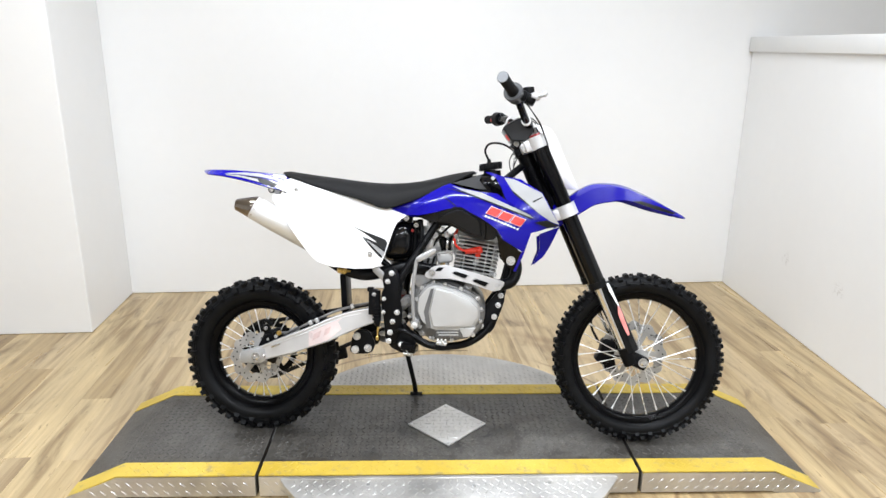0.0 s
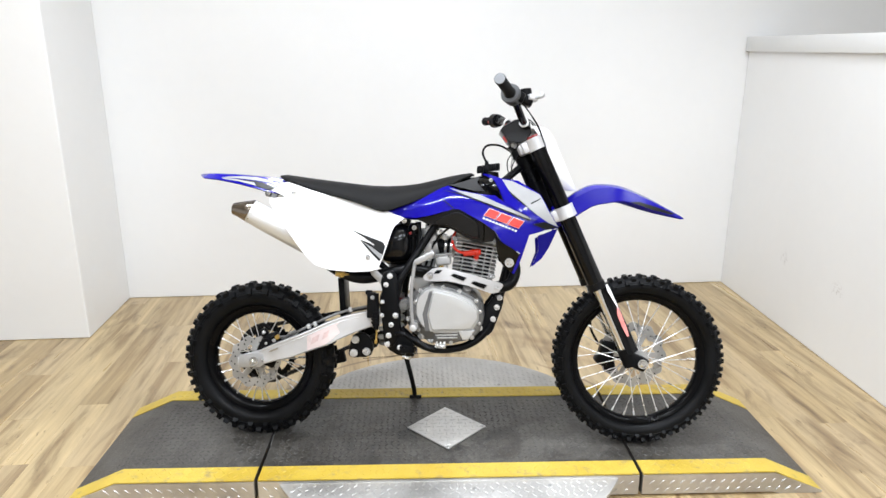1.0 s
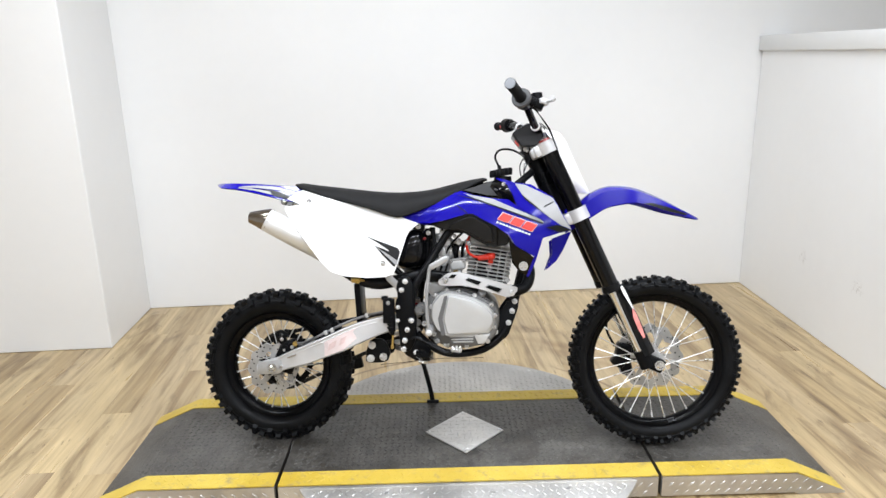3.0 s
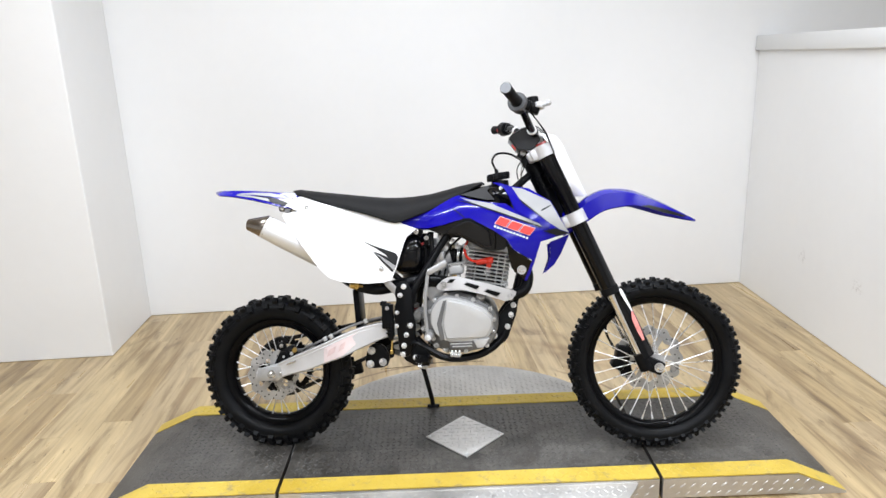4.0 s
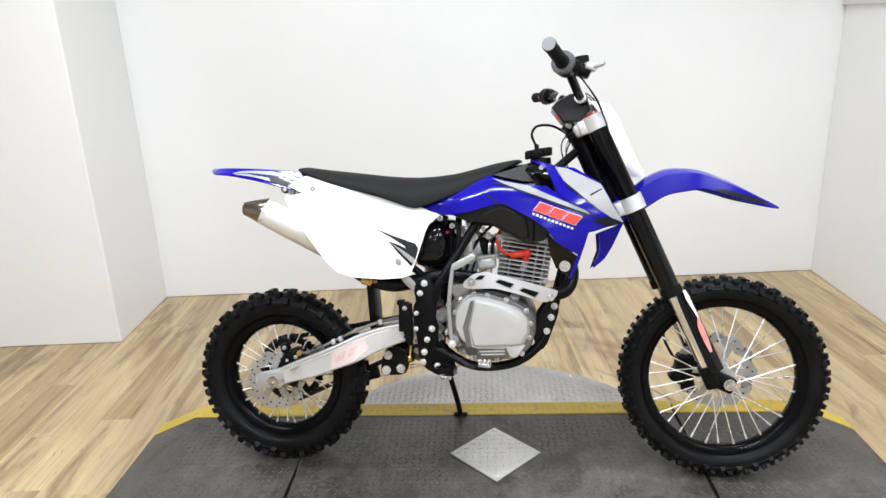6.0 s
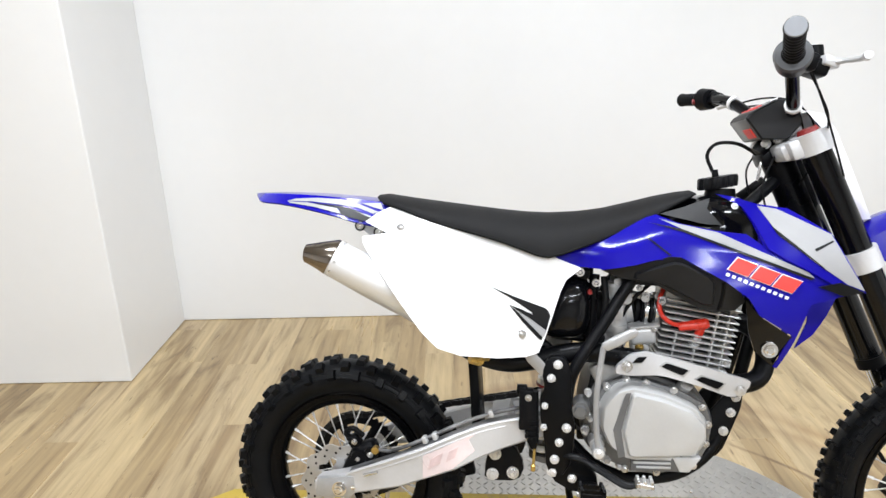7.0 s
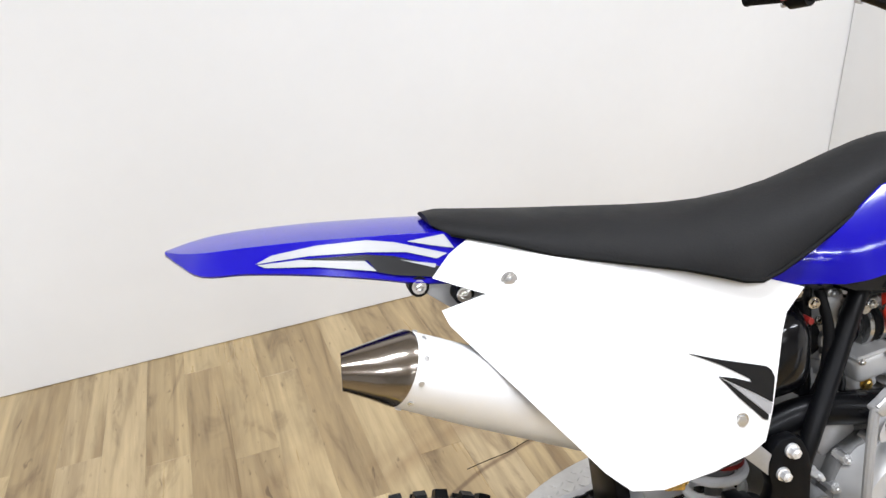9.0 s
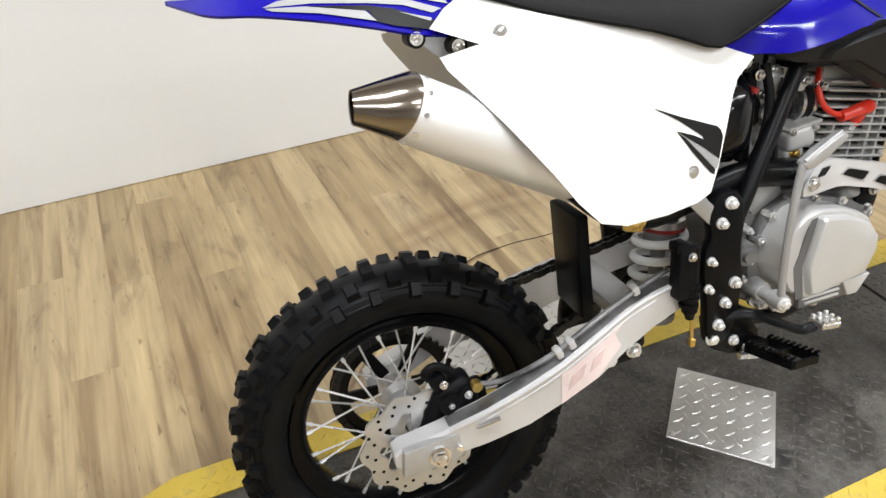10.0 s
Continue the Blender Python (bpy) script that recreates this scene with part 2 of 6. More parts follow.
def plank_material():
    m, tree, b = shader("oak_vinyl_plank", (0.4, 0.28, 0.16), 0.42)
    geo = tree.nodes.new("ShaderNodeNewGeometry")
    info = tree.nodes.new("ShaderNodeObjectInfo")
    shift = tree.nodes.new("ShaderNodeVectorMath")
    shift.operation = "ADD"
    comb = tree.nodes.new("ShaderNodeCombineXYZ")
    mul = tree.nodes.new("ShaderNodeMath")
    mul.operation = "MULTIPLY"
    mul.inputs[1].default_value = 37.0
    tree.links.new(info.outputs["Random"], mul.inputs[0])
    tree.links.new(mul.outputs[0], comb.inputs[1])
    tree.links.new(mul.outputs[0], comb.inputs[2])
    tree.links.new(geo.outputs["Position"], shift.inputs[0])
    tree.links.new(comb.outputs[0], shift.inputs[1])

    def stretched(sx, sy):
        mp = tree.nodes.new("ShaderNodeMapping")
        mp.inputs["Scale"].default_value = (sx, sy, 1)
        tree.links.new(shift.outputs[0], mp.inputs["Vector"])
        return mp.outputs[0]

    grain = node(tree, "ShaderNodeTexNoise", Scale=1.0, Detail=5.0, Roughness=0.6)
    tree.links.new(stretched(90, 5.0), grain.inputs["Vector"])
    streak = node(tree, "ShaderNodeTexNoise", Scale=1.0, Detail=4.0, Roughness=0.55, Distortion=0.9)
    tree.links.new(stretched(17, 1.0), streak.inputs["Vector"])
    knot = node(tree, "ShaderNodeTexNoise", Scale=1.0, Detail=5.0, Roughness=0.6, Distortion=1.4)
    tree.links.new(stretched(7.5, 1.9), knot.inputs["Vector"])
    speck = node(tree, "ShaderNodeTexNoise", Scale=1.0, Detail=2.0, Distortion=0.5)
    tree.links.new(stretched(60, 16), speck.inputs["Vector"])
    base = ramp(tree, info.outputs["Random"], [(0.0, (0.350, 0.255, 0.130)), (0.35, (0.440, 0.335, 0.180)), (0.7, (0.515, 0.404, 0.230)), (1.0, (0.398, 0.304, 0.180))])
    col = mix(tree, "MULTIPLY", 0.8, base, ramp(tree, streak.outputs[0], [(0.32, (0.46, 0.38, 0.30)), (0.47, (0.92, 0.90, 0.87)), (0.64, (1.18, 1.17, 1.14))]))
    col = mix(tree, "MULTIPLY", 0.4, col, ramp(tree, grain.outputs[0], [(0.3, (0.66, 0.62, 0.57)), (0.6, (1.05, 1.05, 1.05))]))
    col = mix(tree, "MULTIPLY", 0.85, col, ramp(tree, knot.outputs[0], [(0.29, (0.38, 0.31, 0.24)), (0.44, (0.95, 0.94, 0.92)), (0.7, (1.12, 1.11, 1.08))]))
    col = mix(tree, "MULTIPLY", 0.7, col, ramp(tree, speck.outputs[0], [(0.24, (0.30, 0.24, 0.18)), (0.32, (1, 1, 1))]))
    # scuffs worn in rings by the turning platform
    dist = tree.nodes.new("ShaderNodeVectorMath")
    dist.operation = "DISTANCE"
    wob = node(tree, "ShaderNodeTexNoise", Scale=2.2, Detail=2.0)
    tree.links.new(geo.outputs["Position"], wob.inputs["Vector"])
    flat = tree.nodes.new("ShaderNodeVectorMath")
    flat.operation = "MULTIPLY"
    flat.inputs[1].default_value = (1, 1, 0)
    tree.links.new(geo.outputs["Position"], flat.inputs[0])
    tree.links.new(flat.outputs[0], dist.inputs[0])
    dist.inputs[1].default_value = (0.364, 2.463, 0)
    sway = tree.nodes.new("ShaderNodeMath")
    sway.operation = "MULTIPLY_ADD"
    sway.inputs[1].default_value = 0.08
    tree.links.new(wob.outputs[0], sway.inputs[0])
    tree.links.new(dist.outputs["Value"], sway.inputs[2])
    scale = tree.nodes.new("ShaderNodeMapRange")
    scale.inputs[1].default_value, scale.inputs[2].default_value = 0.7, 1.3
    tree.links.new(sway.outputs[0], scale.inputs[0])
    ring = ramp(tree, scale.outputs[0], [(0.0, (0, 0, 0)), (0.38, (0, 0, 0)), (0.47, (0.55, 0.55, 0.55)), (0.52, (0.2, 0.2, 0.2)), (0.58, (0.7, 0.7, 0.7)), (0.68, (0, 0, 0)), (0.85, (0.35, 0.35, 0.35)), (0.93, (0, 0, 0))])
    wear = node(tree, "ShaderNodeTexNoise", Scale=2.4, Detail=5.0)
    tree.links.new(geo.outputs["Position"], wear.inputs["Vector"])
    ring = mix(tree, "MULTIPLY", 1.0, ring, ramp(tree, wear.outputs[0], [(0.36, (0, 0, 0)), (0.56, (1, 1, 1))]))
    col = mix(tree, "MULTIPLY", ring, col, (0.56, 0.44, 0.34))
    line = ramp(tree, scale.outputs[0], [(0.175, (0, 0, 0)), (0.187, (0.9, 0.9, 0.9)), (0.195, (0.9, 0.9, 0.9)), (0.207, (0, 0, 0))])
    line = mix(tree, "MULTIPLY", 1.0, line, ramp(tree, wear.outputs[0], [(0.42, (0, 0, 0)), (0.50, (1, 1, 1))]))
    col = mix(tree, "MULTIPLY", line, col, (0.42, 0.34, 0.28))
    tree.links.new(col, b.inputs["Base Color"])
    b.inputs["Specular IOR Level"].default_value = 0.75
    tree.links.new(ramp(tree, streak.outputs[0], [(0.3, (0.40,) * 3), (0.7, (0.26,) * 3)]), b.inputs["Roughness"])
    bp = node(tree, "ShaderNodeBump", Strength=0.2, Distance=0.0006)
    tree.links.new(grain.outputs[0], bp.inputs["Height"])
    tree.links.new(bp.outputs[0], b.inputs["Normal"])
    return m


def glow_material():
    m, tree, b = shader("lamp_diffuser", (0.9, 0.9, 0.9), 0.5)
    b.inputs["Emission Color"].default_value = (1, 0.98, 0.95, 1)
    b.inputs["Emission Strength"].default_value = 4.0
    return m


M_DECK, M_YELLOW, M_PLANK, M_GLOW = deck_material(), yellow_material(), plank_material(), glow_material()
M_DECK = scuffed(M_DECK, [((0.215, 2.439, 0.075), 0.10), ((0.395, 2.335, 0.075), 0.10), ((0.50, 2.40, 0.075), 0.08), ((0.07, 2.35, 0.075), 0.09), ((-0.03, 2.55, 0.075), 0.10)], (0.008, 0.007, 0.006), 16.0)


# ---- geometry helpers ----
def part(name, bm, mat, parent=None, label="", sharp=35):
    me = bpy.data.meshes.new(name)
    bmesh.ops.recalc_face_normals(bm, faces=bm.faces)
    bm.to_mesh(me)
    bm.free()
    me.materials.append(mat)
    for p in me.polygons:
        p.use_smooth = True
    me.set_sharp_from_angle(angle=radians(sharp))
    ob = new(name, me)
    ob.parent = parent
    if label:
        ob["label"] = label
    return ob


def empty(name, m):
    ob = new(name)
    ob.empty_display_size = 0.1
    ob.matrix_basis = m
    return ob


def B():
    return bmesh.new()


def box(bm, centre, size, turn=(0, 0, 0), bevel=0.0, seg=2):
    m = pose(*centre, *turn) @ Matrix.Diagonal((*size, 1))
    vs = bmesh.ops.create_cube(bm, size=1, matrix=m)["verts"]
    if bevel:
        es = list({e for v in vs for e in v.link_edges})
        bmesh.ops.bevel(bm, geom=es, offset=bevel, segments=seg, profile=0.5, affect="EDGES")
    return bm


def frame_of(axis):
    return Vector(axis).to_track_quat("Z", "Y").to_matrix().to_4x4()


def loft(bm, rings, caps=True, closed=True):
    vs = [[bm.verts.new(p) for p in r] for r in rings]
    n = len(rings[0])
    for a, b in zip(vs, vs[1:]):
        for i in range(n if closed else n - 1):
            j = (i + 1) % n
            bm.faces.new((a[i], a[j], b[j], b[i]))
    if caps and closed:
        bm.faces.new(vs[0])
        bm.faces.new(vs[-1][::-1])
    return bm


def rod(bm, p0, p1, r0, r1=None, seg=14, caps=True):
    """A straight bar from p0 to p1."""
    p0, p1 = Vector(p0), Vector(p1)
    m = frame_of(p1 - p0)
    r1 = r0 if r1 is None else r1
    ring = [Vector((math.cos(2 * math.pi * i / seg), math.sin(2 * math.pi * i / seg), 0)) for i in range(seg)]
    return loft(bm, [[p0 + m @ (v * r0) for v in ring], [p1 + m @ (v * r1) for v in ring]], caps)


def smooth_path(pts, n=8):
    """Catmull-Rom through pts."""
    P = [Vector(p) for p in pts]
    P = [2 * P[0] - P[1]] + P + [2 * P[-1] - P[-2]]
    out = []
    for a, b, c, d in zip(P, P[1:], P[2:], P[3:]):
        for k in range(n):
            t = k / n
            out.append(0.5 * (2 * b + (c - a) * t + (2 * a - 5 * b + 4 * c - d) * t * t + (3 * b - a - 3 * c + d) * t ** 3))
    return out + [P[-2]]


def tube(bm, pts, r, seg=10, n=6, r_end=None, flat=1.0):
    """A bent pipe along a smooth path."""
    path = smooth_path(pts, n)
    rings, side = [], None
    for i, p in enumerate(path):
        way = (path[min(i + 1, len(path) - 1)] - path[max(i - 1, 0)]).normalized()
        if side is None:
            side = way.orthogonal().normalized()
        side = (side - way * side.dot(way)).normalized()
        up = way.cross(side)
        rr = r if r_end is None else r + (r_end - r) * i / (len(path) - 1)
        rings.append([p + rr * (math.cos(2 * math.pi * k / seg) * side + flat * math.sin(2 * math.pi * k / seg) * up) for k in range(seg)])
    return loft(bm, rings)


def lathe(bm, profile, seg=48, m=Matrix(), closed=True):
    """Turns (radius, y) points round the Y axis."""
    rings = []
    for r, y in profile:
        rings.append([m @ Vector((r * math.cos(2 * math.pi * i / seg), y, r * math.sin(2 * math.pi * i / seg))) for i in range(seg)])
    if closed:
        rings.append(rings[0])
        loft(bm, rings, caps=False)
        bmesh.ops.remove_doubles(bm, verts=bm.verts, dist=1e-6)
        return bm
    return loft(bm, rings)


def surf(*ctrl):
    """A smooth lateral offset over (x, z): a cubic fitted to control points (x, z, y)."""
    c = np.array(ctrl)
    mid = c[:, :2].mean(axis=0)
    size = np.abs(c[:, :2] - mid).max()

    def terms(x, z):
        a, b = (x - mid[0]) / size, (z - mid[1]) / size
        return np.array([1.0, a, b, a * a, a * b, b * b, a ** 3, a * a * b, a * b * b, b ** 3])

    T = np.array([terms(x, z) for x, z, _ in ctrl])
    soft = np.diag([0.0, 0.002, 0.002] + [0.02] * 3 + [0.06] * 4)
    k = np.linalg.solve(T.T @ T + soft, T.T @ c[:, 2])
    return lambda x, z: float(terms(x, z) @ k)


def rounded(outline, k=2, cut=0.2):
    """Corner-cut smoothing of a closed outline."""
    pts = [Vector((a, b)) for a, b in outline]
    for _ in range(k):
        out = []
        for a, b in zip(pts, pts[1:] + pts[:1]):
            out += [a.lerp(b, cut), a.lerp(b, 1 - cut)]
        pts = out
    return [(p.x, p.y) for p in pts]


def plate(bm, outline, f, th=0.004, step=0.025, lift=0.0, side=-1):
    """A curved panel over an (x, z) outline; f gives its lateral offset, side mirrors it."""
    t = bmesh.new()
    t.faces.new([t.verts.new((x, 0, z)) for x, z in outline])
    t.normal_update()
    bmesh.ops.triangulate(t, faces=t.faces[:], ngon_method="EAR_CLIP")
    for ax, k in ((0, 0), (2, 1)):
        lo, hi = min(p[k] for p in outline), max(p[k] for p in outline)
        no = (1, 0, 0) if ax == 0 else (0, 0, 1)
        c = math.ceil(lo / step) * step
        while c < hi:
            co = (c, 0, 0) if ax == 0 else (0, 0, c)
            bmesh.ops.bisect_plane(t, geom=t.verts[:] + t.edges[:] + t.faces[:], dist=1e-5, plane_co=co, plane_no=no)
            c += step
    bmesh.ops.triangulate(t, faces=t.faces)
    base = [(v.co.x, f(v.co.x, v.co.z) - lift, v.co.z) for v in t.verts]
    t.verts.index_update()
    tris = [[v.index for v in fc.verts] for fc in t.faces]
    rim = [(e.verts[0].index, e.verts[1].index) for e in t.edges if len(e.link_faces) == 1]
    t.free()
    s = -side
    out = [bm.verts.new((x, s * y, z)) for x, y, z in base]
    inn = [bm.verts.new((x, s * (y + th), z)) for x, y, z in base]
    for a, b, c in tris:
        bm.faces.new((out[a], out[b], out[c]))
        bm.faces.new((inn[c], inn[b], inn[a]))
    for a, b in rim:
        bm.faces.new((out[a], out[b], inn[b], inn[a]))
    return bm


def slab(bm, outline, y0, y1, bevel=0.0, holes=()):
    """An (x, z) outline with thickness from y0 to y1."""
    a = [bm.verts.new((x, y0, z)) for x, z in outline]
    b = [bm.verts.new((x, y1, z)) for x, z in outline]
    faces = [bm.faces.new(a), bm.faces.new(b[::-1])]
    for fc in faces:
        fc.normal_update()
    n = len(a)
    for i in range(n):
        faces.append(bm.faces.new((a[i], b[i], b[(i + 1) % n], a[(i + 1) % n])))
    if bevel:
        es = list({e for fc in faces[:2] for e in fc.edges})
        bmesh.ops.bevel(bm, geom=es, offset=bevel, segments=2, profile=0.5, affect="EDGES")
    return bm


def bolt(bm, p, axis, r=0.008, h=0.006):
    """A hexagon head on a washer with a domed end."""
    p, axis = Vector(p), Vector(axis).normalized()
    rod(bm, p, p + axis * h * 0.3, r * 1.25, seg=14)
    rod(bm, p + axis * h * 0.3, p + axis * h, r, r * 0.92, seg=6)
    rod(bm, p + axis * h, p + axis * h * 1.25, r * 0.7, r * 0.45, seg=10)
    return bm


# ---- the room ----
def wall(name, centre, size, mat, label, turn=(0, 0, 0)):
    return tagged(part(name, box(B(), centre, size, turn, 0.004, 1), mat), label, "wall", kind="structure")


BACK, LEFT, FRONT_LEFT = 4.105, -1.255, 3.55
tagged(part("subfloor", box(B(), (0.17, 0.48, -0.06), (8.56, 7.44, 0.1)), M_ENGINEB), "dark screed slab under the plank floor", "floor", kind="structure")
wall("wall_back", (0.4, BACK + 0.06, 1.42), (8.4, 0.12, 2.84), M_WALL, "white painted back wall with faint scuffs")
wall("wall_left_return", (LEFT - 1.4, (FRONT_LEFT + BACK) / 2, 1.42), (2.8, BACK - FRONT_LEFT, 2.84), M_WALL, "white painted wall block projecting into the room")
wall("wall_far_left", (-4.05, 0.0, 1.42), (0.12, 7.4, 2.84), M_WALL, "white painted side wall of the showroom")
wall("wall_far_right", (4.4, 0.4, 1.42), (0.12, 7.6, 2.84), M_WALL_GREY, "far side wall in a darker grey")
wall("wall_behind", (0.2, -3.2, 1.42), (8.6, 0.12, 2.84), M_WALL_GREY, "wall behind the viewer in a darker grey")
PART_H, PART_TURN = 1.415, -3.6
part_len = 3.6
px, py = 2.185 + 0.07 - math.sin(radians(-PART_TURN)) * part_len / 2, BACK - math.cos(radians(PART_TURN)) * part_len / 2 - 0.006
wall("wall_partition", (px, py, (PART_H - 0.06) / 2), (0.13, part_len, PART_H - 0.06), M_WALL, "low white partition wall with a capped top", (0, 0, PART_TURN))
TRIM_TILT = 0.55
tagged(part("partition_trim", box(B(), (px - 0.004, py, PART_H - 0.055), (0.165, part_len - 0.01, 0.078), (TRIM_TILT, 0, PART_TURN), 0.004, 2), M_CAP),
       "off-white painted trim board capping the partition", "trim", kind="structure")
tagged(part("ledge_strip", box(B(), (2.205, 2.60, PART_H - 0.021), (0.09, 1.30, 0.012), (TRIM_TILT, 0, PART_TURN), 0.002, 1), M_TABGREY),
       "thin grey strip lying along the partition trim", "trim", kind="structure")
tagged(part("ceiling", box(B(), (0.2, 0.5, 2.84 + 0.05), (9.0, 7.6, 0.1)), M_CEILING), "white ceiling above the display area", "ceiling", kind="structure")

for lx, ly in LAMPS:
    lamp_thing = empty("ceiling_light", pose(lx, ly, CEILING))
    tagged(lamp_thing, "white narrow fluorescent ceiling light, switched on", "light", "ceiling lights")
    bm = B()
    for cx, cy, sx, sy in ((0, 0.1, 1.28, 0.03), (0, -0.1, 1.28, 0.03), (0.625, 0, 0.03, 0.17), (-0.625, 0, 0.03, 0.17)):
        box(bm, (cx, cy, 0.045), (sx, sy, 0.09), bevel=0.004, seg=1)
    part("frame", bm, M_CAP, lamp_thing)
    part("diffuser", box(B(), (0, 0, 0.06), (1.215, 0.165, 0.01)), M_GLOW, lamp_thing, "glowing white diffuser panel")
    light = bpy.data.lights.new("ceiling_lamp", "AREA")
    light.shape, light.size, light.size_y, light.energy, light.color = "RECTANGLE", 1.15, 0.11, LAMP_POWER, (0.935, 0.965, 0.985)
    lo = new("ceiling_lamp", light)
    lo.matrix_basis = pose(lx, ly, CEILING - 0.01)

cord = part("floor_cord", tube(B(), [(0.06, 3.205, 0.0010), (0.11, 3.211, 0.0010), (0.18, 3.217, 0.0010), (0.24, 3.233, 0.0010), (0.29, 3.236, 0.0010), (0.37, 3.237, 0.0010), (0.43, 3.229, 0.0010), (0.50, 3.226, 0.0010), (0.53, 3.224, 0.0010)], 0.0010, 6, 4), M_RUBBER)
tagged(cord, "thin dark cord lying loose on the plank floor", "cord")

# ---- the turntable platform ----
DECK = 0.075
stand = empty("motorcycle_turntable", pose(0.364, 2.463, 0, 0, 0, -3.3))
tagged(stand, "low display turntable with worn black deck, yellow edges and tread plate", "turntable")
HALF_W, SEAM, TOP_END, TIP = 0.289, 0.59, 1.012, 1.168
UPRIGHT = Matrix(((1, 0, 0, 0), (0, 0, 1, 0), (0, 1, 0, 0), (0, 0, 0, 1)))
part("disc", lathe(B(), [(0.575, 0.0), (0.575, 0.052), (0.595, 0.056), (0.595, 0.064), (0.592, 0.066), (0.02, 0.066), (0.02, 0.0)], 96, UPRIGHT), M_TREAD, stand, "round tread plate disc")


def deck_profile(x0, x1, y0, y1, drop=0.0):
    """A stretch of deck between x0 and x1 that ramps down to the floor past TOP_END."""
    def height(x):
        a = abs(x)
        return DECK - drop if a <= TOP_END else max(0.006, (DECK - drop) * (TIP - a) / (TIP - TOP_END))
    xs = sorted({x0, x1} | {s for s in (-TOP_END, TOP_END) if x0 < s < x1})
    bm = B()
    rings = [[(x, y0, 0.002), (x, y1, 0.002), (x, y1, height(x)), (x, y0, height(x))] for x in xs]
    return loft(bm, rings)


decks = []
for nm, x0, x1 in (("ramp", -TIP, -SEAM - 0.005), ("deck", -SEAM + 0.005, SEAM - 0.005), ("ramp", SEAM + 0.005, TIP)):
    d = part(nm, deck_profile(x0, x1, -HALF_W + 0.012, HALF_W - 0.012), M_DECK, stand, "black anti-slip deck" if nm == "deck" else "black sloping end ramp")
    decks.append(d)


def strip(x0, x1, y0, y1, z, th):
    """A thin band that follows the deck and its ramps."""
    def height(x):
        a = abs(x)
        return z if a <= TOP_END else max(0.008, z * (TIP - a) / (TIP - TOP_END))
    xs = sorted({x0, x1} | {s for s in (-TOP_END, TOP_END) if x0 < s < x1})
    return loft(B(), [[(x, y0, height(x) - th), (x, y1, height(x) - th), (x, y1, height(x)), (x, y0, height(x))] for x in xs])


for (x0, x1), d in zip(((-TIP, -SEAM - 0.006), (-SEAM + 0.006, SEAM - 0.006), (SEAM + 0.006, TIP)), decks):
    part("yellow_edge", strip(x0, x1, -HALF_W, -HALF_W + 0.072, DECK + 0.003, 0.004), M_YELLOW, d, "scuffed yellow painted edge band")
    part("yellow_edge", strip(x0, x1, HALF_W - 0.07, HALF_W, DECK + 0.003, 0.004), M_YELLOW, d, "scuffed yellow painted edge band")
    for y0, y1 in ((-HALF_W - 0.002, -HALF_W + 0.010), (HALF_W - 0.010, HALF_W + 0.002)):
        part("side_plate", strip(x0, x1, y0, y1, DECK - 0.003, 0.066), M_TREAD, d, "aluminium tread plate side")


def lugs(spots, size=0.020, width=0.0055, h=0.0016):
    """Tread-plate lozenges: spots are (x, y, z, angle), joined into one mesh."""
    verts, faces = [], []
    for x, y, z, a, up in spots:
        c, s = math.cos(a), math.sin(a)
        k = len(verts)
        for u, v, w in ((-size / 2, 0, 0), (0, -width / 2, 0), (size / 2, 0, 0), (0, width / 2, 0), (-size * 0.2, 0, h), (size * 0.2, 0, h)):
            du, dv = u * c - v * s, u * s + v * c
            verts.append((x + du, y + dv, z + w) if up else (x + du, y - w, z + dv))
        faces += [(k, k + 1, k + 4), (k + 1, k + 5, k + 4), (k + 1, k + 2, k + 5), (k + 2, k + 3, k + 5), (k + 3, k + 4, k + 5), (k + 3, k, k + 4)]
    me = bpy.data.meshes.new("lugs")
    me.from_pydata(verts, [], faces)
    return me


def lug_part(name, spots, mat, parent, label, **kw):
    me = lugs(spots, **kw)
    me.materials.append(mat)
    ob = new(name, me)
    ob.parent = parent
    return tagged(ob, label, kind="stuff")


P = 0.0205
tread_rng = random.Random(11)
spots_deck, spots_disc, spots_edge = [], [], []
for i in range(-61, 62):
    for j in range(-31, 32):
        x, y = i * P, j * P
        a = radians(45 if (i + j) % 2 else -45)
        if abs(x) < TOP_END - 0.01 and abs(y) < HALF_W - 0.09 and abs(x) + abs(y) > 0.15 and abs(abs(x) - SEAM) > 0.02:
            spots_deck.append((x + tread_rng.uniform(-0.0012, 0.0012), y + tread_rng.uniform(-0.0012, 0.0012), DECK - tread_rng.uniform(0, 0.0007), a + tread_rng.uniform(-0.08, 0.08), True))
        elif abs(x) < TOP_END - 0.01 and HALF_W - 0.075 < abs(y) < HALF_W - 0.012 and abs(abs(x) - SEAM) > 0.018:
            spots_edge.append((x, y, DECK + 0.0031, a, True))
        elif TOP_END + 0.012 < abs(x) < TIP - 0.012 and abs(y) < HALF_W - 0.09:
            spots_deck.append((x, y, DECK * (TIP - abs(x)) / (TIP - TOP_END) - 0.0004, a, True))
        if abs(y) > HALF_W + 0.015 and math.hypot(x, y) < 0.575:
            spots_disc.append((x, y, 0.0661, a, True))
lug_part("deck_tread", spots_deck, M_DECKTREAD, decks[1], "worn raised tread pattern", size=0.020, width=0.0066, h=0.0018)
lug_part("edge_tread", spots_edge, M_YELLOW, decks[1], "painted raised tread pattern", h=0.0014)
lug_part("disc_tread", spots_disc, M_TREAD, stand, "raised aluminium tread pattern")
spots = []
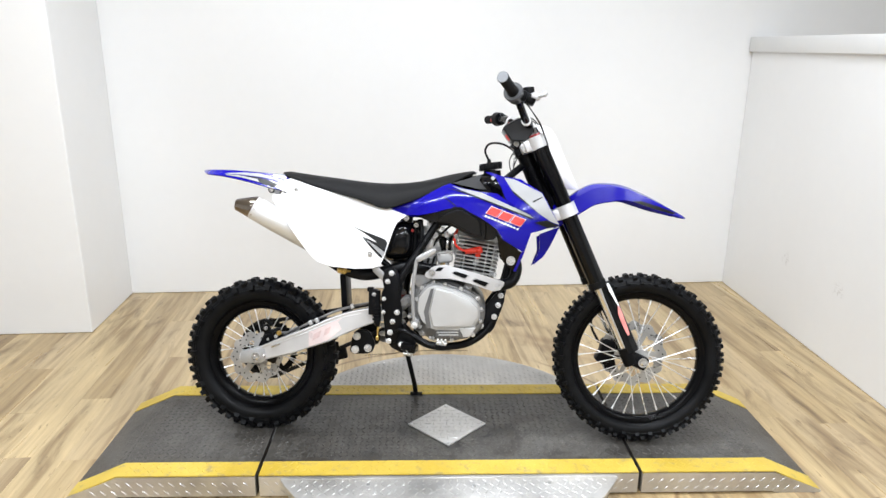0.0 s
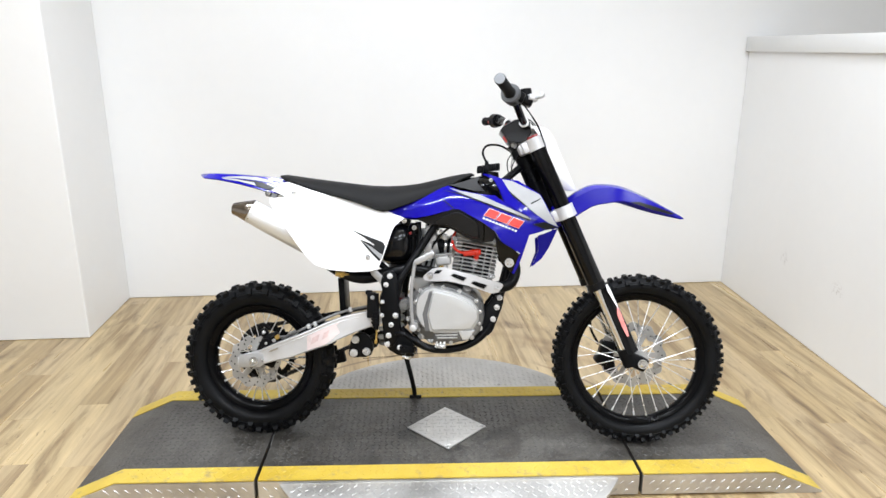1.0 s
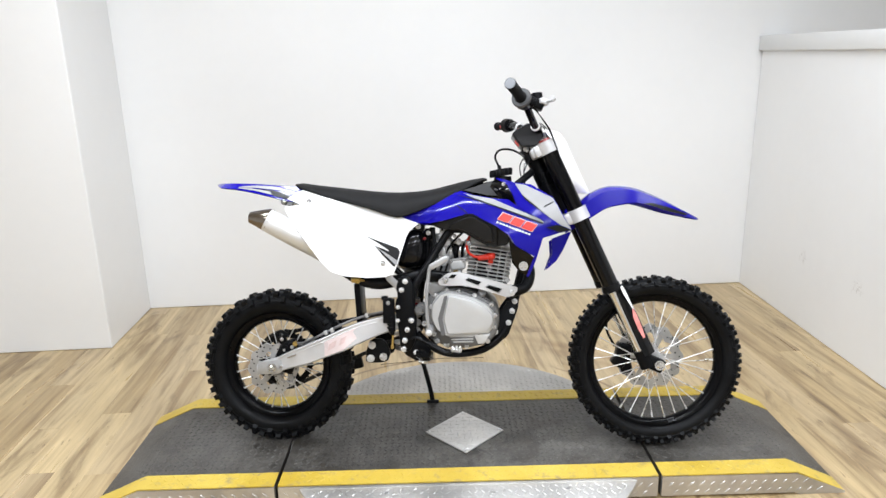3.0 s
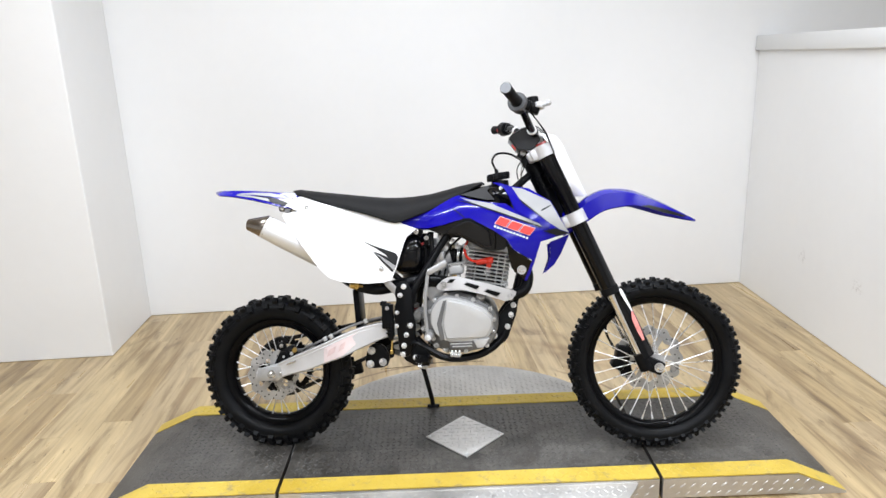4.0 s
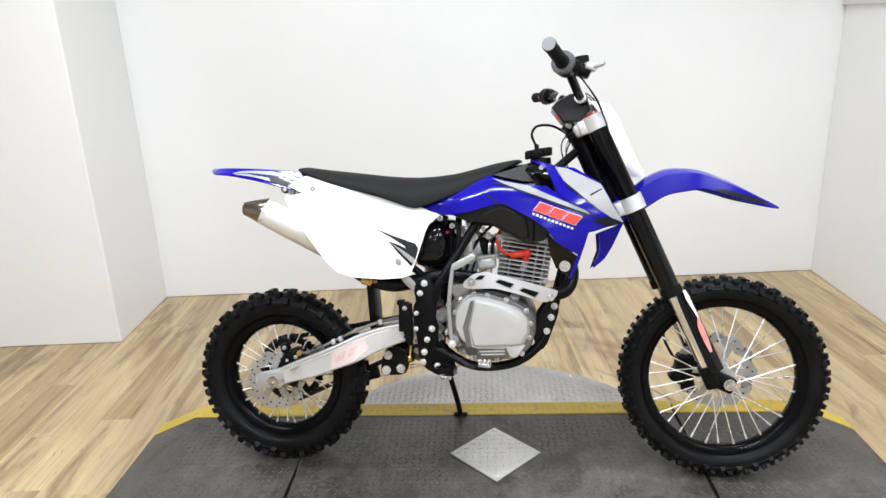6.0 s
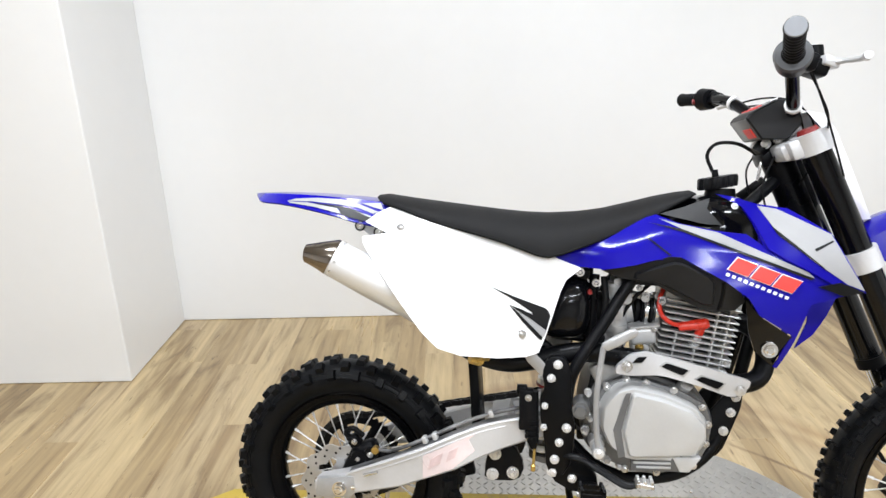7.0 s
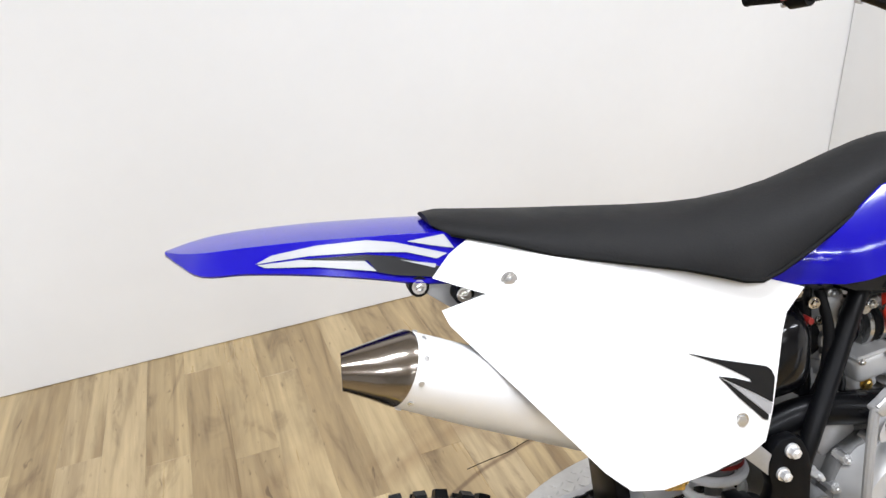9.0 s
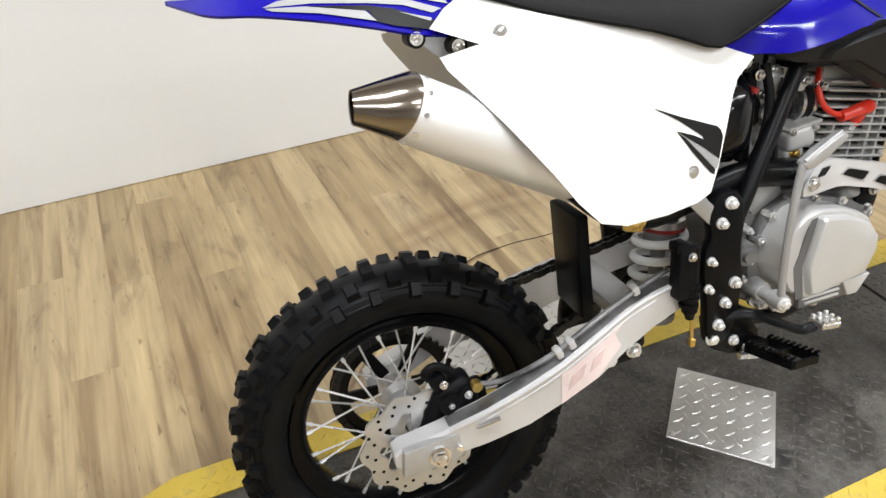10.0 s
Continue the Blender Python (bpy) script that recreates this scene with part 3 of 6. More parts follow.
for i in range(-36, 37):
    for j in range(2):
        x, z = i * 0.032 + (0.016 if j % 2 else 0), 0.020 + j * 0.028
        top = DECK - 0.008 if abs(x) < TOP_END else DECK * (TIP - abs(x)) / (TIP - TOP_END) - 0.012
        if z < top and abs(abs(x) - SEAM) > 0.02:
            spots.append((x, -HALF_W - 0.0021, z, radians(40 if x > 0 else 140), False))
lug_part("side_tread", spots, M_TREAD, stand, "raised aluminium tread pattern", size=0.025, width=0.0055, h=0.0022)

# the square plate set cornerwise in the deck, held by four screws
bm = B()
box(bm, (0, 0, DECK + 0.0025), (0.193, 0.193, 0.005), (0, 0, 45), 0.001, 1)
cover = part("diamond_plate", bm, M_TREAD, stand, "square aluminium tread plate set cornerwise")
spots = []
for i in range(-7, 8):
    for j in range(-7, 8):
        x, y = i * 0.0225, j * 0.0225
        if abs(x) + abs(y) < 0.124:
            spots.append((x, y, DECK + 0.0051, radians(0 if (i + j) % 2 else 90), True))
lug_part("plate_tread", spots, M_TREAD, cover, "raised aluminium tread pattern", size=0.027, width=0.0080, h=0.0016)
for sx, sy in ((0.122, 0), (-0.122, 0), (0, 0.122), (0, -0.122)):
    part("screw", rod(B(), (sx, sy, DECK + 0.005), (sx, sy, DECK + 0.0075), 0.006, 0.005, 12), M_STEEL, cover)
for sx, sy in ((-0.25, -0.325), (0.07, -0.335), (0.3, -0.325), (-0.15, -0.4), (0.2, -0.42), (0.22, 0.33), (-0.1, 0.33)):
    part("screw", rod(B(), (sx, sy, 0.066), (sx, sy, 0.0685), 0.007, 0.006, 12), M_STEEL, stand)
# ---- the dirt bike ----
bike = empty("dirt_bike", Matrix.Translation((0.6086, 2.4019, DECK + 0.001)) @ pose(0, 0, 0, 0, 0, -8.2) @ pose(0, 0, 0, -12.5, 0, 0))
tagged(bike, "blue and white dirt bike with black seat, leaning on its kickstand", "motorcycle")


def knob(bm, R, theta, y, r, phi, size):
    """One tread block on a tyre: theta round the wheel, phi across the tread."""
    l, w, h = size
    m = pose(0, 0, 0, 0, -math.degrees(theta), 0) @ Matrix.Translation((r, y, 0)) @ pose(0, 0, 0, 0, 0, math.degrees(phi))
    vs = []
    for dx, k in ((-0.004, 1.12), (h, 0.86)):
        vs.append([bm.verts.new(m @ Vector((dx, a * w * k / 2, b * l * k / 2))) for a, b in ((-1, -1), (1, -1), (1, 1), (-1, 1))])
    bm.faces.new(vs[1])
    for i in range(4):
        j = (i + 1) % 4
        bm.faces.new((vs[0][i], vs[0][j], vs[1][j], vs[1][i]))


def make_wheel(name, label, at, R, half, rim_in, rim_out, rows, knob_h, hub_r, hub_w, flange):
    """A spoked wheel: rim with tyre, tread blocks, hub and spokes, axle along Y."""
    rw = half * 0.58
    prof = [(rim_in, -rw * 0.55), (rim_in + 0.004, -rw * 0.8), (rim_out - 0.006, -rw), (rim_out + 0.003, -rw * 1.08), (rim_out + 0.003, -rw * 0.95),
            (rim_out - 0.004, -rw * 0.8), (rim_out - 0.004, rw * 0.8), (rim_out + 0.003, rw * 0.95), (rim_out + 0.003, rw * 1.08), (rim_out - 0.006, rw),
            (rim_in + 0.004, rw * 0.8), (rim_in, rw * 0.55), (rim_in - 0.002, 0)]
    rim = part(name, lathe(B(), prof, 72), M_RIM, bike, label)
    rim.location = at
    Rc = R - knob_h
    mid = (rim_out + Rc) / 2
    a, n = (Rc - rim_out) / 2 + 0.004, 18
    prof = []
    for i in range(n + 1):
        t = math.pi * (-1 + 2 * i / n) * 0.90
        prof.append((mid + 0.002 + a * math.cos(t) * (1.0 if math.cos(t) > 0 else 0.95), half * math.copysign(abs(math.sin(t)) ** 0.85, math.sin(t))))
    tyre = part("tyre", lathe(B(), prof, 96), M_TYRE, rim, "black knobbly off-road tyre")
    bm = B()
    for phi_deg, count, off, size in rows:
        phi = radians(phi_deg)
        for k in range(count):
            r = mid + 0.002 + a * math.cos(phi)
            y = half * math.copysign(abs(math.sin(phi)) ** 0.85, phi)
            knob(bm, R, 2 * math.pi * (k + off) / count, y, r, phi * 0.9, (*size, knob_h))
    tagged(part("tread", bm, M_TYRE, rim, "chunky rubber tread blocks"), kind="stuff")
    for deg in (-76, -62, 62, 76):
        p0, y0 = radians(deg), 1 if deg > 0 else -1
        r0, w0 = mid + 0.002 + a * math.cos(p0), half * abs(math.sin(p0)) ** 0.85 * y0
        part("shoulder_rib", lathe(B(), [(r0 - 0.002, w0 * 0.97), (r0, w0 * 1.0 + 0.0013 * y0), (r0 + 0.0022, w0 * 0.97)], 96), M_TYRE, rim)
    for y in (-half * 0.86, half * 0.86):
        part("bead_rib", lathe(B(), [(rim_out + 0.020, y * 0.86), (rim_out + 0.024, y * 1.02), (rim_out + 0.027, y * 0.97)], 72), M_TYRE, rim)
    hub = B()
    lathe(hub, [(0.012, -hub_w), (flange, -hub_w), (flange, -hub_w + 0.007), (hub_r, -hub_w + 0.014), (hub_r * 0.9, 0), (hub_r, hub_w - 0.014), (flange, hub_w - 0.007), (flange, hub_w), (0.012, hub_w)], 36)
    part("hub", hub, M_CAST, rim, "cast aluminium hub")
    for k in range(32):
        s = -1 if k % 2 else 1
        th = 2 * math.pi * k / 32
        sweep = (1 if (k // 2) % 2 else -1) * 0.62
        p0 = (flange * 0.92 * math.cos(th + sweep), s * hub_w * 0.9, flange * 0.92 * math.sin(th + sweep))
        p1 = ((rim_in + 0.001) * math.cos(th), s * rw * 0.25, (rim_in + 0.001) * math.sin(th))
        bm = rod(B(), p0, p1, 0.0017, seg=7)
        q = Vector(p1).lerp(Vector(p0), 0.09)
        rod(bm, q, p1, 0.0031, seg=7)
        part("spoke", bm, M_SPOKE, rim)
    bm = B()
    tube(bm, [(rim_in * 0.99, 0.004, 0), (rim_in - 0.03, 0.006, 0)], 0.004, 8, 2)
    part("valve", bm, M_STEEL, rim)
    return rim


MID = -0.021
REAR, FRONT_AXLE = Vector((-0.884, MID, 0.2485)), Vector((0.379, MID, 0.2755))
rear = make_wheel("rear_wheel", "black rear wheel with bright spokes", REAR, 0.2545, 0.0445, 0.154, 0.176,
                  [(-13, 26, 0.0, (0.018, 0.019)), (13, 26, 0.0, (0.018, 0.019)), (-39, 26, 0.5, (0.018, 0.020)), (39, 26, 0.5, (0.018, 0.020)),
                   (-67, 26, 0.02, (0.016, 0.021)), (67, 26, 0.02, (0.016, 0.021))], 0.0100, 0.022, 0.040, 0.034)
front = make_wheel("front_wheel", "black front wheel with bright spokes", FRONT_AXLE, 0.2755, 0.039, 0.196, 0.214,
                   [(-13, 36, 0.0, (0.014, 0.015)), (13, 36, 0.0, (0.014, 0.015)), (-40, 36, 0.5, (0.014, 0.016)), (40, 36, 0.5, (0.014, 0.016)),
                    (-67, 36, 0.03, (0.012, 0.016)), (67, 36, 0.03, (0.012, 0.016))], 0.0090, 0.020, 0.036, 0.032)


def wave_disc(bm, R, r_in, y, th, waves, holes):
    """A brake disc with a scalloped rim, drilled with short slots."""
    n = waves * 8
    def ring(rad, amp, yy):
        return [(( rad + amp * math.cos(waves * 2 * math.pi * i / n)) * math.cos(2 * math.pi * i / n), yy, (rad + amp * math.cos(waves * 2 * math.pi * i / n)) * math.sin(2 * math.pi * i / n)) for i in range(n)]
    r = [ring(R, R * 0.05, y - th / 2), ring(R, R * 0.05, y + th / 2), ring(r_in, R * 0.05, y + th / 2), ring(r_in, R * 0.05, y - th / 2)]
    loft(bm, r + [r[0]], caps=False)
    bmesh.ops.remove_doubles(bm, verts=bm.verts, dist=1e-6)
    return bm


def disc_holes(R, y, count, parent):
    bm = B()
    for k in range(count):
        th = 2 * math.pi * k / count
        for rad, dt in ((R * 0.92, 0.0), (R * 0.80, 0.14)):
            c = Vector((rad * math.cos(th + dt), 0, rad * math.sin(th + dt)))
            rod(bm, c + Vector((0, y - 0.0024, 0)), c + Vector((0, y + 0.0024, 0)), 0.0027, seg=8)
    return part("disc_hole", bm, M_BLACKP, parent, "dark drilled holes")


rd = part("brake_disc", wave_disc(B(), 0.084, 0.055, -0.076, 0.004, 10, 18), M_DISC, rear, "scalloped steel brake disc")
disc_holes(0.084, -0.076, 16, rear)
for k in range(5):
    th = 2 * math.pi * k / 5 + 0.3
    slab_pts = [(0.03 * math.cos(th - 0.35), 0.03 * math.sin(th - 0.35)), (0.058 * math.cos(th - 0.14), 0.058 * math.sin(th - 0.14)),
                (0.058 * math.cos(th + 0.14), 0.058 * math.sin(th + 0.14)), (0.03 * math.cos(th + 0.35), 0.03 * math.sin(th + 0.35))]
    part("disc_arm", slab(B(), slab_pts, -0.0785, -0.0735), M_DISC, rear)
fd = part("brake_disc", wave_disc(B(), 0.108, 0.076, 0.056, 0.004, 12, 18), M_DISC, front, "scalloped steel brake disc")
disc_holes(0.108, 0.056, 18, front)
for k in range(6):
    th = 2 * math.pi * k / 6
    part("disc_arm", slab(B(), [(0.03 * math.cos(th - 0.3), 0.03 * math.sin(th - 0.3)), (0.08 * math.cos(th - 0.1), 0.08 * math.sin(th - 0.1)),
                                (0.08 * math.cos(th + 0.1), 0.08 * math.sin(th + 0.1)), (0.03 * math.cos(th + 0.3), 0.03 * math.sin(th + 0.3))], 0.0535, 0.0585), M_DISC, front)
# rear sprocket and chain on the far side
bm = B()
n = 84
outer = [((0.098 + (0.004 if (i % 2) else -0.003)) * math.cos(2 * math.pi * i / n), (0.098 + (0.004 if (i % 2) else -0.003)) * math.sin(2 * math.pi * i / n)) for i in range(n)]
rings = [[(x, y, z) for x, z in outer] for y in (0.068, 0.074)]
inner = [[(0.078 * math.cos(2 * math.pi * i / n), y, 0.078 * math.sin(2 * math.pi * i / n)) for i in range(n)] for y in (0.074, 0.068)]
loft(bm, rings + inner + [rings[0]], caps=False)
bmesh.ops.remove_doubles(bm, verts=bm.verts, dist=1e-6)
part("sprocket", bm, M_FRAME, rear, "black toothed rear sprocket")
for k in range(6):
    th = 2 * math.pi * k / 6
    part("sprocket_arm", slab(B(), [(0.03 * math.cos(th - 0.3), 0.03 * math.sin(th - 0.3)), (0.082 * math.cos(th - 0.12), 0.082 * math.sin(th - 0.12)),
         (0.082 * math.cos(th + 0.12), 0.082 * math.sin(th + 0.12)), (0.03 * math.cos(th + 0.3), 0.03 * math.sin(th + 0.3))], 0.0685, 0.0735), M_FRAME, rear)


def chain(points, y):
    """Roller chain: alternating wide and narrow side plates along a loop."""
    bm = B()
    pts = [Vector((x, y, z)) for x, z in points]
    dist, pitch = 0.0, 0.0127
    for a, b in zip(pts, pts[1:]):
        n = max(1, round((b - a).length / pitch))
        for k in range(n):
            p, q = a.lerp(b, k / n), a.lerp(b, (k + 1) / n)
            ang = math.degrees(math.atan2(q.z - p.z, q.x - p.x))
            c = (p + q) / 2
            w = 0.015 if k % 2 else 0.010
            for s in (-1, 1):
                box(bm, (c.x, c.y + s * w / 2, c.z), (pitch * 1.2, 0.0022, 0.0125), (0, -ang, 0))
            rod(bm, (p.x, p.y - w / 2, p.z), (p.x, p.y + w / 2, p.z), 0.004, seg=6)
    return bm


loop = [(REAR.x + 0.1 * math.cos(radians(a)), REAR.z + 0.1 * math.sin(radians(a))) for a in range(80, 285, 12)]
loop = [(-0.405, 0.441)] + loop + [(-0.405, 0.365)]
part("chain", chain(loop, 0.071 + MID), M_CHAIN, bike, "dark oily roller chain")


# -- swingarm, axle and rear suspension --
def mirrored(y):
    return (-y, y)


# stations along the arm: x, outer face, lower edge, upper edge
ARM = [(-0.928, -0.136, 0.246, 0.268), (-0.918, -0.138, 0.238, 0.276), (-0.86, -0.146, 0.246, 0.293), (-0.80, -0.162, 0.266, 0.322), (-0.74, -0.167, 0.282, 0.347), (-0.69, -0.166, 0.301, 0.368), (-0.63, -0.158, 0.321, 0.395),
       (-0.58, -0.146, 0.345, 0.413), (-0.53, -0.137, 0.366, 0.425), (-0.48, -0.132, 0.384, 0.433), (-0.435, -0.130, 0.392, 0.436)]
AX = np.array(ARM)


def arm_face(x, z=0.0):
    return float(np.interp(x, AX[:, 0], AX[:, 1]))


def arm_top(x):
    return float(np.interp(x, AX[:, 0], AX[:, 3]))


def arm(mirror):
    """A tapered box beam with chamfered edges that bows out round the wheel."""
    rings = []
    for x, y, z0, z1 in ARM:
        c, w = 0.004, 0.034
        o = [(y, z0 + c), (y + c, z0), (y + w - c, z0), (y + w, z0 + c), (y + w, z1 - c), (y + w - c, z1), (y + c, z1), (y, z1 - c)]
        drop = 0.024 * min(1.0, max(0.0, (x + 0.80) / 0.15)) if mirror else 0.0
        rings.append([(x, 2 * MID - v if mirror else v, h - drop) for v, h in o])
    return loft(B(), rings)


swing = part("swingarm", arm(False), M_ALU, bike, "brushed aluminium swingarm", 25)
part("far_arm", arm(True), M_ALU, swing)
part("cross_brace", box(B(), (-0.545, MID, 0.380), (0.045, 0.20, 0.04), (0, -18, 0), 0.008), M_ALU, swing)
XS = (-0.85, -0.80, -0.74, -0.69, -0.63, -0.58, -0.53, -0.46)
part("arm_rib", tube(B(), [(x, arm_face(x) + 0.001, arm_top(x) - 0.003) for x in XS], 0.0032, 8), M_ALU, swing, "bright raised edge")
part("arm_groove", tube(B(), [(x, arm_face(x) + 0.0012, arm_top(x) - 0.013) for x in XS[1:-1]], 0.0022, 8), M_ALU, swing)
# added strip: its dark grey stands in for the reflection on the bare top face
bm = loft(B(), [[(x, arm_face(x) + y, arm_top(x) + h) for y, h in ((0.0055, -0.002), (0.0055, 0.0010), (0.027, 0.0010), (0.027, -0.002))] for x in XS])
part("arm_top_shade", bm, M_BRAID_ARMSHADE, swing, "grey strip painting the dark reflection on the arm's top face")
part("arm_decal", plate(B(), [(-0.692, 0.305), (-0.692, 0.352), (-0.63, 0.380), (-0.588, 0.398), (-0.602, 0.385), (-0.590, 0.362), (-0.634, 0.325)], arm_face, 0.003, 0.03, 0.0012), M_PINK, swing, "faded pale red decal")
for a, b in ((-0.682, -0.652), (-0.646, -0.622)):
    za, zb = arm_top(a) - 0.026, arm_top(b) - 0.026
    part("decal_bar", plate(B(), [(a, za - 0.022), (a + 0.006, za), (b, zb), (b - 0.006, zb - 0.022)], arm_face, 0.003, 0.03, 0.0020), M_PRINT, swing, "faded red printed bar")
part("axle_plate", slab(B(), [(-0.922, 0.240), (-0.917, 0.281), (-0.838, 0.291), (-0.832, 0.258), (-0.85, 0.243)], -0.152, -0.138, 0.002), M_CAST, swing)
part("axle_nut", bolt(B(), (-0.869, -0.152, 0.263), (0, -1, 0), 0.0125, 0.012), M_CHROME, swing, "bright axle nut")
part("adjuster_bolt", bolt(B(), (-0.84, -0.150, 0.268), (0, -1, 0), 0.006, 0.006), M_CHROME, swing)
part("chain_adjuster", rod(B(), (-0.815, -0.162, 0.300), (-0.785, -0.170, 0.312), 0.003, seg=8), M_STEEL, swing)
part("rear_axle", rod(B(), (REAR.x, -0.14, REAR.z + 0.004), (REAR.x, 0.115, REAR.z + 0.004), 0.009), M_STEEL, bike)
part("chain_guide", box(B(), (-0.66, 0.055, 0.232), (0.10, 0.022, 0.045), (0, -14, 0), 0.006), M_BLACKP, bike, "black chain guide")
# brake caliper on its bracket
bm = B()
box(bm, (-0.824, -0.098, 0.320), (0.054, 0.040, 0.052), (0, -22, 0), 0.012, 3)
rod(bm, (-0.838, -0.112, 0.316), (-0.838, -0.124, 0.316), 0.019, 0.016, 20)
rod(bm, (-0.812, -0.112, 0.326), (-0.812, -0.122, 0.326), 0.016, 0.014, 20)
box(bm, (-0.850, -0.100, 0.348), (0.024, 0.03, 0.026), (0, -22, 0), 0.006)
box(bm, (-0.838, -0.100, 0.282), (0.075, 0.022, 0.085), (0, 25, 0), 0.008)
box(bm, (-0.800, -0.092, 0.300), (0.045, 0.030, 0.050), (0, -10, 0), 0.008)
tube(bm, [(-0.858, -0.104, 0.352), (-0.868, -0.106, 0.366), (-0.852, -0.108, 0.376), (-0.830, -0.106, 0.360)], 0.006, 8, 4)
caliper = part("rear_caliper", bm, M_BLACKP, bike, "black rear brake caliper")
for x, z in ((-0.846, 0.352), (-0.812, 0.326), (-0.838, 0.316)):
    part("caliper_bolt", bolt(B(), (x, -0.121, z), (0, -1, 0), 0.005, 0.005), M_STEEL, caliper)
part("banjo", rod(B(), (-0.800, -0.116, 0.338), (-0.800, -0.128, 0.338), 0.008, seg=10), M_BRASS, caliper, "brass hose fitting")
part("brake_hose", tube(B(), [(-0.800, -0.120, 0.338), (-0.76, -0.134, 0.345), (-0.70, -0.150, 0.376), (-0.62, -0.143, 0.414), (-0.56, -0.132, 0.434), (-0.50, -0.118, 0.446)], 0.004, 8), M_BRAID_ARMSHADE, bike, "grey braided brake hose along the swingarm")
for x, z in ((-0.690, 0.380), (-0.56, 0.434), (-0.670, 0.388)):
    part("hose_clip", box(B(), (x, arm_face(x) + 0.014, z), (0.011, 0.017, 0.015), (0, -22, 0), 0.003), M_COVER, bike, "pale hose clip")
# shock
top, low = Vector((-0.425, -0.005, 0.600)), Vector((-0.448, -0.005, 0.290))
axis = top - low
fr = frame_of(axis)
turns, seg = 5.0, 130
pts = [low + axis * (0.08 + 0.46 * i / seg) + fr @ Vector((0.0372 * math.cos(turns * 2 * math.pi * i / seg), 0.0372 * math.sin(turns * 2 * math.pi * i / seg), 0)) for i in range(seg + 1)]
part("shock_spring", tube(B(), pts, 0.0072, 10, 1), M_SPRING, bike, "white coil spring")
bm = rod(B(), low, low + axis * 0.5, 0.012)
rod(bm, low + axis * 0.45, top, 0.026)
rod(bm, low + axis * 0.03, low + axis * 0.07, 0.039, seg=24)
part("shock_body", bm, M_CASE, bike, "dull alloy shock absorber body")
part("shock_collar", rod(B(), low + axis * 0.545, low + axis * 0.562, 0.038, seg=24), M_BUTTON, bike, "dark red preload collar")
part("shock_ring", rod(B(), low + axis * 0.562, low + axis * 0.600, 0.036, seg=24), M_STEEL, bike, "bright lock ring")
bm = rod(B(), (-0.576, -0.160, 0.552), (-0.600, -0.172, 0.556), 0.010, 0.008, 14)
box(bm, (-0.588, -0.166, 0.553), (0.026, 0.010, 0.020), (0, 12, 0), 0.002, 1)
rod(bm, (-0.574, -0.150, 0.550), (-0.545, -0.120, 0.545), 0.004, seg=8)
part("silencer_clamp", bm, M_BRASS, bike, "yellow zinc clamp on the link pipe")
# linkage under the arm
LINK = rounded([(-0.578, 0.262), (-0.505, 0.266), (-0.492, 0.30), (-0.515, 0.345), (-0.560, 0.345), (-0.575, 0.31)], 1)
link = part("linkage", slab(B(), LINK, -0.066, -0.048, 0.004), M_FRAME, bike, "black suspension linkage")
part("linkage", slab(B(), LINK, 0.065, 0.085, 0.004), M_FRAME, bike, "black suspension linkage")
for x, z in ((-0.560, 0.279), (-0.517, 0.285), (-0.555, 0.324)):
    part("linkage_bolt", bolt(B(), (x, -0.066, z), (0, -1, 0), 0.0105, 0.01), M_BOLT, link)
part("mud_flap", box(B(), (-0.600, -0.020, 0.445), (0.020, 0.088, 0.17), (0, -4, 0), 0.004), M_BLACKP, bike, "black rubber mud flap")

# -- frame --
def bike_tubes(name, paths, r, mat, label="", both=True, flat=1.0):
    """One part for each path, and for its mirror image."""
    for pts in paths:
        for s in ((-1, 1) if both else (1,)):
            part(name, tube(B(), [(x, s * y, z) for x, y, z in pts], r, 12, 6, flat=flat), mat, bike, label)


def bolts(name, spots, axis, mat, parent, label=""):
    """Bolts of their own at (x, y, z, radius, height)."""
    for x, y, z, r, h in spots:
        part(name, bolt(B(), (x, y, z), axis, r, h), mat, parent, label)


# far or near halves: y is given positive, and mirrored
bike_tubes("frame_tube", [
    [(-0.02, 0.03, 0.90), (-0.12, 0.070, 0.82), (-0.25, 0.085, 0.750), (-0.297, 0.100, 0.70), (-0.340, 0.116, 0.63), (-0.392, 0.136, 0.548), (-0.408, 0.138, 0.505), (-0.412, 0.138, 0.44), (-0.402, 0.135, 0.37), (-0.36, 0.11, 0.325)],
], 0.0118, M_FRAME, "black steel perimeter frame")
bike_tubes("cradle_tube", [
    [(-0.40, 0.10, 0.372), (-0.36, 0.10, 0.335), (-0.31, 0.095, 0.309), (-0.25, 0.09, 0.304), (-0.18, 0.078, 0.318), (-0.122, 0.062, 0.362), (-0.088, 0.048, 0.44), (-0.064, 0.040, 0.53), (-0.030, 0.030, 0.68), (0.0, 0.02, 0.80)],
], 0.0125, M_FRAME, "black lower cradle tube")
bike_tubes("subframe_tube", [
    [(-0.30, 0.085, 0.72), (-0.45, 0.085, 0.765), (-0.62, 0.08, 0.80), (-0.80, 0.065, 0.82)],
    [(-0.41, 0.085, 0.53), (-0.52, 0.085, 0.62), (-0.66, 0.08, 0.74), (-0.78, 0.07, 0.81)],
    [(-0.362, 0.085, 0.715), (-0.365, 0.088, 0.65), (-0.368, 0.09, 0.58)],
], 0.010, M_FRAME, "black rear subframe")
rod_head = rod(B(), (-0.022, 0, 0.97), (0.075, 0, 0.755), 0.030, seg=20)
part("head_tube", rod_head, M_FRAME, bike)
